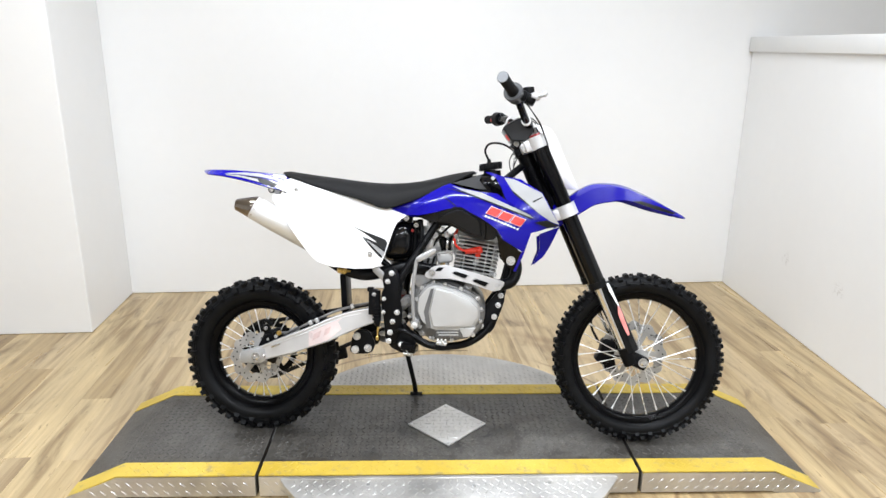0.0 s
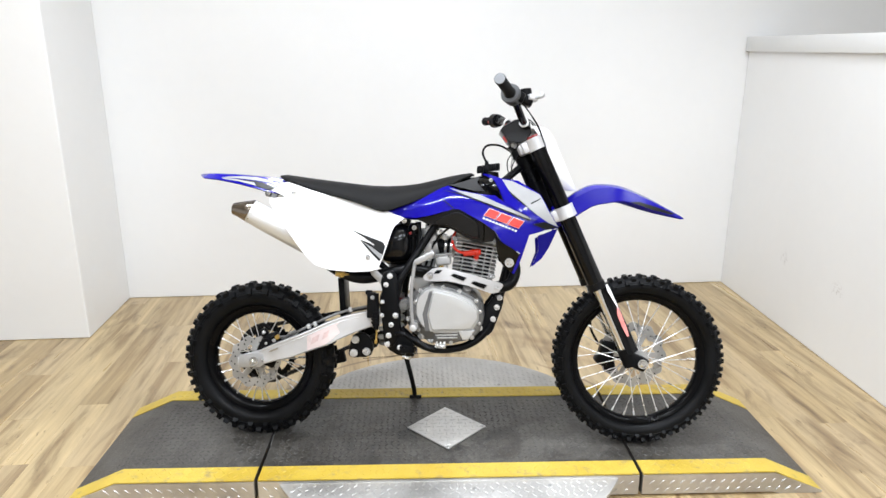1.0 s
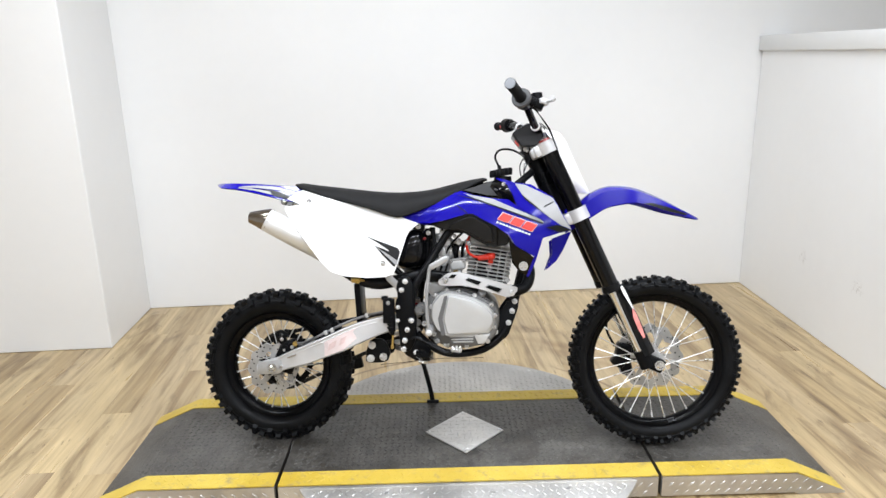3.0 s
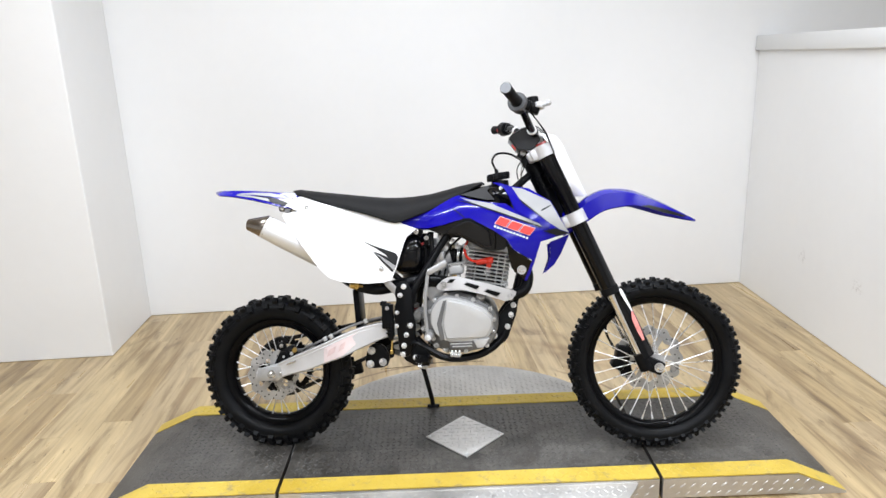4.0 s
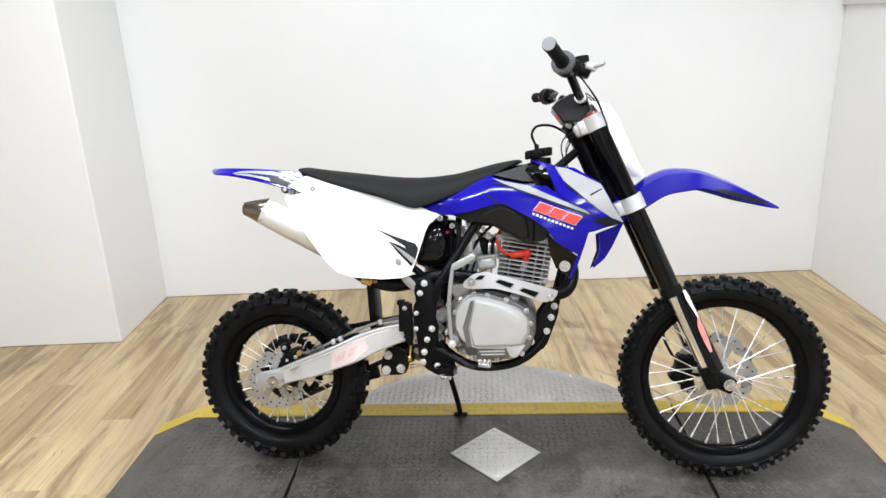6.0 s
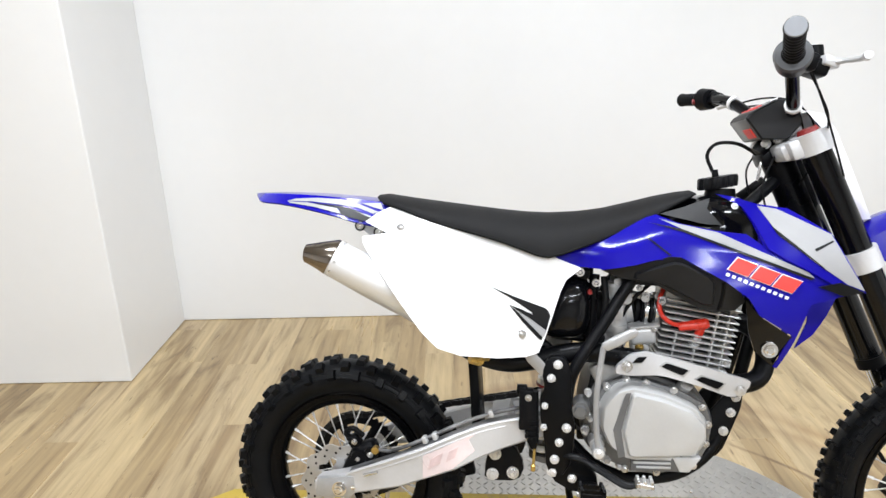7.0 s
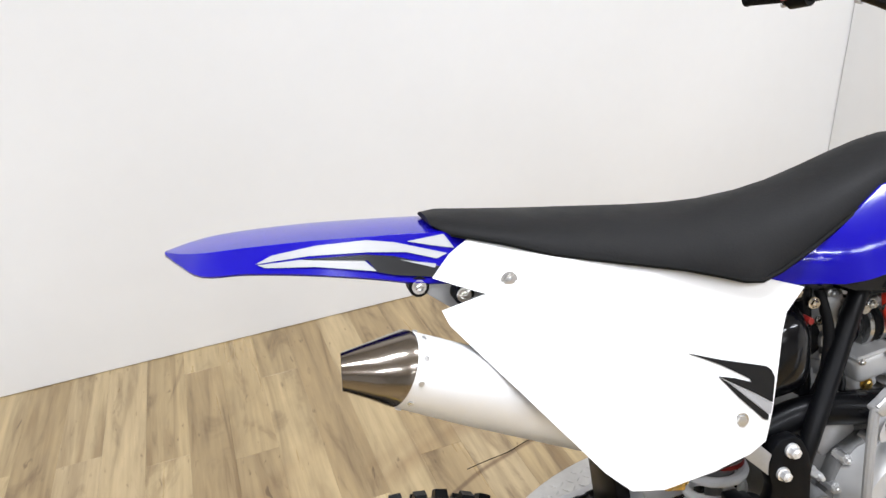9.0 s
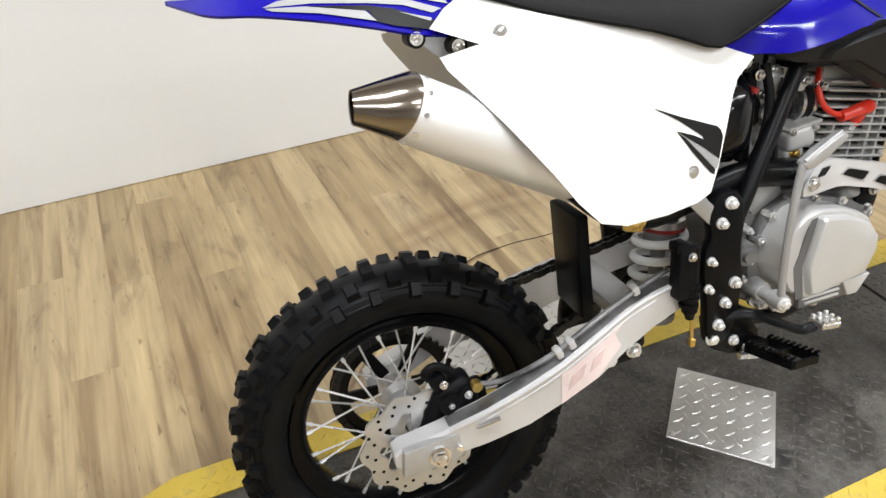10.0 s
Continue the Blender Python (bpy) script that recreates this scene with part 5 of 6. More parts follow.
def peg(s):
    """An open cleated footpeg that rises outwards."""
    bm = B()
    for x in (-0.384, -0.344):
        box(bm, (x, s * 0.205, 0), (0.006, 0.092, 0.014), bevel=0.001, seg=1)
        for k in range(9):
            box(bm, (x, s * (0.163 + 0.0105 * k), 0.010), (0.006, 0.005, 0.011), (45, 0, 0), 0.001, 1)
    for k in range(3):
        box(bm, (-0.364, s * (0.162 + 0.044 * k), 0), (0.040, 0.006, 0.013), bevel=0.001, seg=1)
    box(bm, (-0.364, s * 0.148, -0.002), (0.026, 0.030, 0.024), bevel=0.004)
    for v in bm.verts:
        v.co.z += 0.306 + 0.26 * (abs(v.co.y) - 0.155)
    return bm


part("peg_bracket", box(B(), (-0.385, -0.135, 0.312), (0.050, 0.024, 0.034), (0, 12, 0), 0.005), M_FRAME, bike, "black footpeg bracket")
bolts("peg_bolt", [(-0.398, -0.147, 0.318, 0.007, 0.007), (-0.372, -0.148, 0.300, 0.007, 0.007)], (0, -1, 0), M_BOLT, bike)
part("peg_spring", rod(B(), (-0.388, -0.152, 0.290), (-0.360, -0.158, 0.288), 0.0065, seg=10), M_STEEL, bike, "bright return spring")
part("footpeg", peg(-1), M_FRAME, bike, "black toothed footpeg")
part("footpeg", peg(1), M_FRAME, bike, "black toothed footpeg")
bm = tube(B(), [(-0.43, -0.140, 0.362), (-0.385, -0.160, 0.366), (-0.34, -0.170, 0.345), (-0.302, -0.176, 0.326), (-0.280, -0.180, 0.330)], 0.0078, 10, 5, flat=0.6)
pedal = part("brake_pedal", bm, M_FRAME, bike, "black brake pedal arm")
bm = box(B(), (-0.266, -0.183, 0.334), (0.034, 0.030, 0.010), (0, 6, 0), 0.002, 1)
teeth = []
for dx in (-0.012, 0.0, 0.012):
    for dy in (-0.011, 0.0, 0.011):
        teeth.append((-0.266 + dx, -0.183 + dy, 0.341))
tip = part("pedal_tip", bm, M_STEEL, pedal, "bright toothed pedal tip")
for at in teeth:
    part("tooth", box(B(), at, (0.006, 0.006, 0.008), bevel=0.001, seg=1), M_STEEL, tip)
bm = tube(B(), [(-0.43, 0.115, 0.33), (-0.40, 0.16, 0.19), (-0.384, 0.205, 0.10), (-0.380, 0.232, 0.054)], 0.0085, 10, 5)
box(bm, (-0.378, 0.236, 0.052), (0.045, 0.03, 0.012), (-12, 0, 0), 0.003)
box(bm, (-0.43, 0.11, 0.335), (0.04, 0.03, 0.05), bevel=0.006)
part("kickstand", bm, M_FRAME, bike, "black steel kickstand resting on the deck")
# rear master cylinder with its push rod, in front of the pivot
bm = rod(B(), (-0.478, -0.142, 0.490), (-0.476, -0.142, 0.385), 0.0115, seg=16)
box(bm, (-0.490, -0.140, 0.452), (0.028, 0.026, 0.082), bevel=0.004)
box(bm, (-0.499, -0.140, 0.492), (0.020, 0.022, 0.014), bevel=0.003)
for k in range(4):
    rod(bm, (-0.478, -0.142, 0.432 - k * 0.011), (-0.478, -0.142, 0.427 - k * 0.011), 0.0140, seg=16)
rod(bm, (-0.476, -0.142, 0.385), (-0.474, -0.142, 0.372), 0.0095, 0.006, 14)
part("master_cylinder", bm, M_BLACKP, bike, "black rear brake master cylinder")
part("cylinder_fitting", bolt(B(), (-0.486, -0.153, 0.478), (0, -1, 0), 0.0055, 0.005), M_STEEL, bike, "small steel hose fitting")
part("push_rod", rod(B(), (-0.472, -0.144, 0.376), (-0.474, -0.150, 0.335), 0.0030, seg=10), M_BRASS, bike, "brass push rod")
part("rod_clevis", box(B(), (-0.474, -0.150, 0.336), (0.009, 0.010, 0.014), bevel=0.002, seg=1), M_BRASS, bike)
part("panel_bracket", slab(B(), [(-0.500, 0.570), (-0.474, 0.566), (-0.444, 0.534), (-0.440, 0.522), (-0.454, 0.514), (-0.490, 0.550)], -0.150, -0.145, 0.001), M_CAST, bike, "pale bare metal bracket")

# -- seat and bodywork --
SEAT = [(-0.808, 0.866, 0.859, 0.046), (-0.790, 0.868, 0.849, 0.066), (-0.74, 0.861, 0.836, 0.088), (-0.69, 0.855, 0.818, 0.098), (-0.62, 0.847, 0.800, 0.110), (-0.55, 0.839, 0.782, 0.117), (-0.50, 0.835, 0.765, 0.118),
        (-0.455, 0.834, 0.752, 0.115), (-0.40, 0.837, 0.768, 0.106), (-0.35, 0.844, 0.788, 0.096), (-0.30, 0.856, 0.810, 0.086), (-0.25, 0.869, 0.835, 0.076), (-0.21, 0.877, 0.857, 0.066), (-0.18, 0.881, 0.871, 0.050), (-0.170, 0.877, 0.872, 0.034)]
SLIM = 0.85
bm, rings = B(), []
for x, zt, zb, hw in SEAT:
    r = []
    for i in range(21):
        a = math.pi * i / 20
        r.append((x, hw * (SLIM * math.cos(a) + SLIM - 1), zb + (zt - zb) * math.sin(a)))
    rings.append(r)
seat = part("seat", loft(bm, rings), M_SEAT, bike, "long black vinyl seat")
seat.location.y = -0.020
for s in (-1, 1):
    part("seat_edge", tube(B(), [(x, s * (hw * SLIM + 0.001) - hw * (1 - SLIM), zb + 0.001) for x, zt, zb, hw in SEAT[1:-1]], 0.0028, 6, 2), M_PIPING, seat, "black seat edge")

WPANEL = [(-0.764, 0.848), (-0.797, 0.832), (-0.820, 0.814), (-0.770, 0.794), (-0.819, 0.786), (-0.815, 0.774), (-0.762, 0.710), (-0.719, 0.655), (-0.688, 0.614), (-0.658, 0.583), (-0.615, 0.567), (-0.545, 0.560), (-0.492, 0.562), (-0.468, 0.570),
          (-0.455, 0.602), (-0.441, 0.647), (-0.429, 0.686), (-0.419, 0.708), (-0.390, 0.7310), (-0.458, 0.757), (-0.530, 0.779), (-0.612, 0.803), (-0.700, 0.825)]
fw = surf((-0.501, 0.605, -0.165), (-0.744, 0.802, -0.129), (-0.764, 0.847, -0.098), (-0.470, 0.571, -0.161), (-0.658, 0.582, -0.204), (-0.388, 0.732, -0.128), (-0.561, 0.697, -0.164), (-0.812, 0.772, -0.172),
          (-0.72, 0.66, -0.206), (-0.77, 0.715, -0.200), (-0.66, 0.65, -0.196), (-0.60, 0.60, -0.188), (-0.825, 0.812, -0.104), (-0.60, 0.79, -0.124), (-0.46, 0.757, -0.126), (-0.418, 0.708, -0.120), (-0.441, 0.647, -0.138), (-0.455, 0.60, -0.151))
GRAPH = [([(-0.5612, 0.6959), (-0.5188, 0.678), (-0.4569, 0.6549), (-0.4510, 0.6492), (-0.4475, 0.640), (-0.4545, 0.6125), (-0.4806, 0.6315), (-0.5123, 0.6523), (-0.526, 0.6618), (-0.502, 0.653), (-0.481, 0.643), (-0.4832, 0.6475), (-0.4974, 0.6572), (-0.5215, 0.6734)], M_DECALB, "black jagged graphic"),
         ([(-0.5135, 0.6521), (-0.4807, 0.6306), (-0.4547, 0.6115), (-0.4585, 0.6005), (-0.4622, 0.6017), (-0.4893, 0.6280)], M_DECALS, "thin silver slash"),
         ([(-0.5254, 0.6606), (-0.5136, 0.6516), (-0.4894, 0.6274), (-0.4614, 0.6002), (-0.4631, 0.5942), (-0.4692, 0.5971), (-0.5011, 0.6307)], M_DECALB, "black jagged graphic")]
for s in (-1, 1):
    wp = part("side_panel", plate(B(), WPANEL, fw, 0.004, 0.022, side=s), M_WHITE, bike, "white plastic side number panel")
    for g, mm, text in GRAPH:
        part("panel_graphic", plate(B(), g, fw, 0.002, 0.02, 0.0012, side=s), mm, wp, text)
    bolts("panel_bolt", [(x, -s * fw(x, z), z, 0.0072, 0.003) for x, z in ((-0.744, 0.803), (-0.501, 0.605))], (0, s, 0), M_STEEL, wp)

# rear fender: a shallow channel that narrows to its tail
def fender(bm, stations, th=0.0035, crease=0.75, draw=0.25):
    """stations: x, top z, lower edge z, half width on top, half width at the edge; crease: its share of the height."""
    P = np.array([stations[0]] + list(stations) + [stations[-1]])
    fine = [0.5 * (2 * b + (c - a) * t + (2 * a - 5 * b + 4 * c - d) * t * t + (3 * b - a - 3 * c + d) * t ** 3) for a, b, c, d in zip(P, P[1:], P[2:], P[3:]) for t in (0, 0.25, 0.5, 0.75)] + [P[-1]]
    rings = []
    for x, zt, zb, wt, wb in fine:
        o = [(wb, zb), (wt + (wb - wt) * draw, zb + (zt - zb) * crease), (wt * 0.55, zt - (zt - zb) * 0.05 * (crease < 0.9)), (0, zt)]
        o = o + [(-a, b) for a, b in o[-2::-1]]
        i = [(a * 0.95, b - th) for a, b in o[::-1]]
        rings.append([(x, a, b) for a, b in o + i])
    return loft(bm, rings)


def flank(stations, crease=0.75, draw=0.25):
    """The lateral offset of a fender's side, and a map from (x, share of its height) to (x, z)."""
    def at(x):
        st = sorted(stations)
        for a, b in zip(st, st[1:]):
            if x <= b[0]:
                t = max(0, (x - a[0]) / (b[0] - a[0]))
                return [p + (q - p) * t for p, q in zip(a, b)]
        return st[-1]
    def f(x, z):
        _, zt, zb, wt, wb = at(x)
        k = (z - zb) / max(1e-4, crease * (zt - zb))
        return -(wb + k * (wt + draw * (wb - wt) - wb))
    def spot(x, k):
        _, zt, zb, wt, wb = at(x)
        return (x, zb + k * crease * (zt - zb))
    return f, spot


TAIL = [(-1.089, 0.866, 0.8645, 0.003, 0.006), (-1.070, 0.867, 0.8585, 0.030, 0.044), (-1.043, 0.868, 0.8515, 0.050, 0.086), (-1.00, 0.868, 0.847, 0.055, 0.087), (-0.94, 0.866, 0.836, 0.057, 0.087),
        (-0.88, 0.862, 0.822, 0.058, 0.087), (-0.82, 0.857, 0.807, 0.058, 0.088), (-0.74, 0.848, 0.800, 0.058, 0.088)]
tail = part("rear_fender", fender(B(), TAIL, 0.003, 0.95, 0.0), M_BLUE, bike, "glossy blue rear fender", 20)
tail.location.y = -0.022
ft, spot = flank(TAIL, 0.95, 0.0)
for s in (-1, 1):
    for outline, mm, up, text in (
            ([(-0.992, 0.853), (-0.976, 0.8575), (-0.931, 0.8595), (-0.880, 0.857), (-0.852, 0.851), (-0.798, 0.832), (-0.810, 0.829), (-0.841, 0.840), (-0.880, 0.846), (-0.940, 0.852)], M_DECALS, 0.0016, "silver swoosh graphic"),
            ([(-0.946, 0.850), (-0.882, 0.844), (-0.854, 0.838), (-0.808, 0.821), (-0.816, 0.8125), (-0.856, 0.821), (-0.874, 0.827), (-0.882, 0.839)], M_DECALB, 0.0024, "black graphic"),
            ([(-0.990, 0.852), (-0.949, 0.850), (-0.885, 0.839), (-0.875, 0.828), (-0.934, 0.842), (-0.983, 0.849)], M_DECALS, 0.0028, "silver graphic"),
            ([(-0.848, 0.834), (-0.812, 0.824), (-0.814, 0.821)], M_DECALS, 0.0030, "thin silver line"),
            ([(-0.837, 0.8495), (-0.797, 0.8505), (-0.789, 0.836), (-0.812, 0.842)], M_DECALS, 0.0020, "silver graphic")):
        part("tail_graphic", plate(B(), outline, ft, 0.003, 0.02, up, s), mm, tail, text)
for x, y, z in ((-0.834, -0.108, 0.8045), (-0.791, -0.124, 0.793)):
    bush = part("fender_mount", rod(B(), (x, y, z), (x, -0.085, z), 0.011, seg=16), M_RUBBER, bike, "black rubber mounting bush")
    bolts("bush_bolt", [(x, y, z, 0.0062, 0.004)], (0, -1, 0), M_CHROME, bush)

# shrouds
SHROUD = [(-0.455, 0.762), (-0.378, 0.782), (-0.322, 0.802), (-0.272, 0.830), (-0.252, 0.836), (-0.215, 0.822), (-0.150, 0.810), (-0.103, 0.806), (-0.076, 0.786), (-0.092, 0.826), (-0.108, 0.855), (-0.145, 0.876), (-0.123, 0.872), (-0.083, 0.860), (-0.032, 0.853), (0.035, 0.811), (0.060, 0.765), (0.092, 0.709), (0.052, 0.701), (0.028, 0.693), (0.003, 0.686),
          (-0.018, 0.617), (-0.028, 0.590), (-0.040, 0.563), (-0.047, 0.566), (-0.024, 0.629), (-0.082, 0.664), (-0.101, 0.694), (-0.140, 0.722), (-0.193, 0.750), (-0.226, 0.758), (-0.258, 0.755), (-0.294, 0.744), (-0.350, 0.732), (-0.417, 0.735)]
fbase = surf((-0.45, 0.755, -0.112), (-0.39, 0.75, -0.124), (-0.38, 0.78, -0.112), (-0.32, 0.79, -0.126), (-0.30, 0.76, -0.148), (-0.22, 0.83, -0.122), (-0.20, 0.78, -0.168), (-0.115, 0.815, -0.158), (-0.14, 0.866, -0.097), (-0.034, 0.847, -0.135),
          (0.030, 0.808, -0.172), (-0.06, 0.79, -0.192), (-0.13, 0.745, -0.191), (-0.024, 0.715, -0.186), (0.0, 0.70, -0.180), (0.092, 0.709, -0.178), (0.04, 0.75, -0.190), (-0.05, 0.64, -0.183), (-0.11, 0.68, -0.186), (-0.028, 0.60, -0.177), (-0.042, 0.565, -0.168))


def fb(x, z):
    """The shroud's offset; its rear end tucks in behind the side panel."""
    y = fbase(x, z)
    k = min(1.0, max(0.0, (-0.33 - x) / 0.08))
    y = max(y, y + k * (-0.114 - y))
    # a rounded crease runs along the flank under the seat
    zc = float(np.interp(x, (-0.45, -0.363, -0.297, -0.246, -0.169, -0.06, 0.1), (0.748, 0.763, 0.779, 0.798, 0.789, 0.764, 0.74)))
    fade = min(1.0, max(0.0, (0.02 - x) / 0.12))
    roll = min(1.0, max(0.0, (-0.12 - x) / 0.08))
    y += 5.0 * roll * max(0.0, z - zc) ** 2
    return y - 0.0030 * fade * math.exp(-((z - zc) / 0.017) ** 2)


LOWER = [(-0.104, 0.690), (-0.080, 0.662), (-0.024, 0.626), (-0.046, 0.565), (-0.079, 0.592), (-0.094, 0.63)]
for s in (-1, 1):
    sh = part("tank_shroud", plate(B(), SHROUD, fb, 0.004, 0.009, side=s), M_BLUE, bike, "glossy blue tank shroud with silver flashes")
    if s > 0:
        sh.location = (0, -0.03, -0.012)
    part("shroud_lower", plate(B(), LOWER, surf((-0.11, 0.674, -0.178), (-0.03, 0.63, -0.185), (-0.05, 0.57, -0.158), (-0.09, 0.58, -0.158)), 0.004, 0.018, side=s), M_GLOSSB, sh, "gloss black lower shroud")
    part("shroud_fin", plate(B(), [(0.039, 0.679), (0.105, 0.704), (0.077, 0.642), (0.055, 0.606), (0.023, 0.578), (0.042, 0.631)], surf((0.034, 0.69, -0.074), (0.095, 0.69, -0.062), (0.02, 0.58, -0.068), (0.055, 0.60, -0.066)), 0.004, 0.02, side=s), M_BLUE, sh, "blue inner fin of the shroud")
    wing = [(-0.143, 0.876), (-0.120, 0.872), (-0.083, 0.860), (-0.032, 0.853), (0.035, 0.811), (0.060, 0.765), (0.092, 0.709), (0.052, 0.714), (-0.005, 0.746), (-0.045, 0.766), (-0.070, 0.782), (-0.088, 0.822), (-0.106, 0.853)]
    part("shroud_wing", plate(B(), wing, fb, 0.007, 0.018, 0.0055, s), M_BLUE, sh, "raised blue upper wing")
    for outline, mm, text in (
            ([(-0.248, 0.829), (-0.215, 0.8205), (-0.150, 0.808), (-0.113, 0.791), (-0.003, 0.743), (0.006, 0.733), (-0.12, 0.779), (-0.213, 0.813)], M_DECALS, "silver flash"),
            ([(-0.268, 0.822), (-0.213, 0.8125), (-0.12, 0.7785), (0.006, 0.7325), (0.0, 0.7300), (-0.12, 0.7745), (-0.21, 0.807)], M_DECALB, "black line under the flash"),
            ([(-0.272, 0.7935), (-0.269, 0.7945), (-0.231, 0.7655), (-0.234, 0.7640)], M_DECALB, "black line under the flash"),
            ([(-0.082, 0.857), (-0.051, 0.852), (0.034, 0.810), (0.058, 0.764), (0.089, 0.713), (0.060, 0.724), (0.004, 0.762), (-0.053, 0.809)], M_DECALS, "silver panel graphic"),
            ([(0.010, 0.719), (0.048, 0.727), (0.090, 0.7105), (0.054, 0.7035)], M_DECALB, "black tip graphic"),
            ([(-0.062, 0.822), (0.020, 0.752), (0.026, 0.746), (-0.052, 0.806)], M_DECALB, "black pinstripe"),
            ([(0.005, 0.784), (0.035, 0.799), (0.037, 0.797), (0.008, 0.780)], M_DECALB, "black pinstripe")):
        part("shroud_graphic", plate(B(), outline, fb, 0.002, 0.009, (0.0012 if mm is M_DECALS else 0.002) + (0 if "flash" in text else 0.0055), s), mm, sh, text)
    # maker's mark as three slanted red blocks with pale rims over a row of dashes
    for k in range(3):
        x0, z0 = -0.137 + 0.0368 * k, 0.7445 - 0.0134 * k
        q = [(x0, z0), (x0 + 0.0170, z0 + 0.0205), (x0 + 0.0490, z0 + 0.0092), (x0 + 0.032, z0 - 0.0113)]
        qc = (sum(a for a, b in q) / 4, sum(b for a, b in q) / 4)
        big = [(qc[0] + (a - qc[0]) * 1.07, qc[1] + (b - qc[1]) * 1.12) for a, b in q]
        part("mark_rim", plate(B(), big, fb, 0.002, 0.006, 0.0014, s), M_DECALW, sh)
        part("mark_block", plate(B(), q, fb, 0.002, 0.006, 0.0042, s), M_DECALRED, sh, "red slanted block of the maker's mark")
    for k in range(11):
        x0, z0 = -0.141 + 0.0098 * k, 0.7335 - 0.0037 * k
        part("mark_dash", plate(B(), [(x0, z0), (x0 + 0.0026, z0 + 0.0050), (x0 + 0.0082, z0 + 0.0030), (x0 + 0.0056, z0 - 0.0020)], fb, 0.002, 0.02, 0.0016, s), M_DECALW, sh)
    bm = bolt(B(), (-0.056, s * 0.172, 0.598), (0, s, 0), 0.0115, 0.008)
    part("shroud_bolt", bm, M_CHROME, sh, "bright shroud bolt")
    bm = bolt(B(), (-0.117, -s * fb(-0.117, 0.855), 0.855), (0, s, 0.4), 0.005, 0.004)
    part("shroud_screw", bm, M_STEEL, sh)

# fuel tank: side flanks and black crown
TANK = [(-0.352, 0.728), (-0.300, 0.740), (-0.235, 0.762), (-0.215, 0.762), (-0.150, 0.730), (-0.108, 0.704), (-0.094, 0.680), (-0.108, 0.662), (-0.141, 0.656), (-0.170, 0.660), (-0.257, 0.708), (-0.320, 0.714)]
fk = surf((-0.35, 0.73, -0.118), (-0.25, 0.73, -0.146), (-0.17, 0.70, -0.154), (-0.11, 0.69, -0.150), (-0.13, 0.66, -0.132), (-0.23, 0.69, -0.135))
tank = part("fuel_tank", plate(B(), TANK, fk, 0.03, 0.02, side=-1), M_TANK, bike, "black plastic fuel tank")
part("tank_flank", plate(B(), TANK, fk, 0.03, 0.02, side=1), M_TANK, tank)
for s in (-1, 1):
    facet = [(-0.290, 0.714), (-0.288, 0.728), (-0.228, 0.752), (-0.212, 0.751), (-0.156, 0.722), (-0.149, 0.672), (-0.168, 0.671), (-0.252, 0.714)]
    mid_x, mid_z = -0.215, 0.715
    bm = loft(B(), [[(mid_x + (x - mid_x) * k, -s * (fk(x, z) - lift), mid_z + (z - mid_z) * k) for x, z in rounded(facet, 1, 0.12)] for k, lift in ((1.04, -0.001), (1.0, 0.0060), (0.94, 0.0105))])
    part("tank_facet", bm, M_TANK, tank, "raised satin black flank", 20)
    part("tank_rib", tube(B(), [(x, -s * (fk(x, z) - 0.001), z) for x, z in ((-0.138, 0.716), (-0.136, 0.69), (-0.138, 0.662))], 0.003, 6, 3), M_BLACKP, tank)
CROWN = [(-0.30, 0.818, 0.70, 0.092), (-0.25, 0.840, 0.70, 0.104), (-0.20, 0.862, 0.70, 0.112), (-0.14, 0.874, 0.70, 0.110), (-0.09, 0.870, 0.72, 0.095), (-0.06, 0.852, 0.76, 0.07)]
rings = []
for x, zt, zb, hw in CROWN:
    rings.append([(x, hw * math.copysign(abs(math.cos(math.pi * i / 14)) ** 0.7, math.cos(math.pi * i / 14)), zb + (zt - zb) * math.sin(math.pi * i / 14) ** 0.5) for i in range(15)])
part("tank_crown", loft(B(), rings), M_GLOSSB, tank, "gloss black tank top").location.y = -0.012
for s in (-1,):
    part("crown_graphic", plate(B(), [(-0.246, 0.838), (-0.205, 0.850), (-0.152, 0.868), (-0.160, 0.848), (-0.136, 0.819), (-0.165, 0.820)], surf((-0.235, 0.838, -0.110), (-0.15, 0.82, -0.118), (-0.181, 0.862, -0.090), (-0.168, 0.838, -0.110)), 0.003, 0.02, 0.002, s), M_GREYGRAPH, tank, "grey triangle graphic")
bm = rod(B(), (-0.118, 0, 0.868), (-0.118, 0, 0.885), 0.030, 0.028, 24)
part("filler_neck", bm, M_BLACKP, tank).location.y = -0.018
bm = B()
n = 48
prof = lambda z, k: [(-0.124 + (0.036 + 0.0022 * math.copysign(1, math.sin(12 * 2 * math.pi * i / n))) * k * math.cos(2 * math.pi * i / n), (0.036 + 0.0022 * math.copysign(1, math.sin(12 * 2 * math.pi * i / n))) * k * math.sin(2 * math.pi * i / n), z + 0.16 * ((0.036 * k) * math.cos(2 * math.pi * i / n))) for i in range(n)]
loft(bm, [prof(0.886, 0.98), prof(0.890, 1.0), prof(0.905, 1.0), prof(0.909, 0.94)])
rod(bm, (-0.128, 0, 0.905), (-0.130, 0, 0.922), 0.007, 0.006, 12)
part("fuel_cap", bm, M_BLACKP, tank, "ribbed black fuel cap").location.y = -0.018
part("breather_hose", tube(B(), [(-0.130, 0, 0.918), (-0.143, -0.005, 0.950), (-0.128, -0.01, 0.973), (-0.09, -0.01, 0.974), (-0.055, 0.0, 0.958), (-0.035, 0.0, 0.94)], 0.0036, 8), M_RUBBER, tank, "black breather hose")

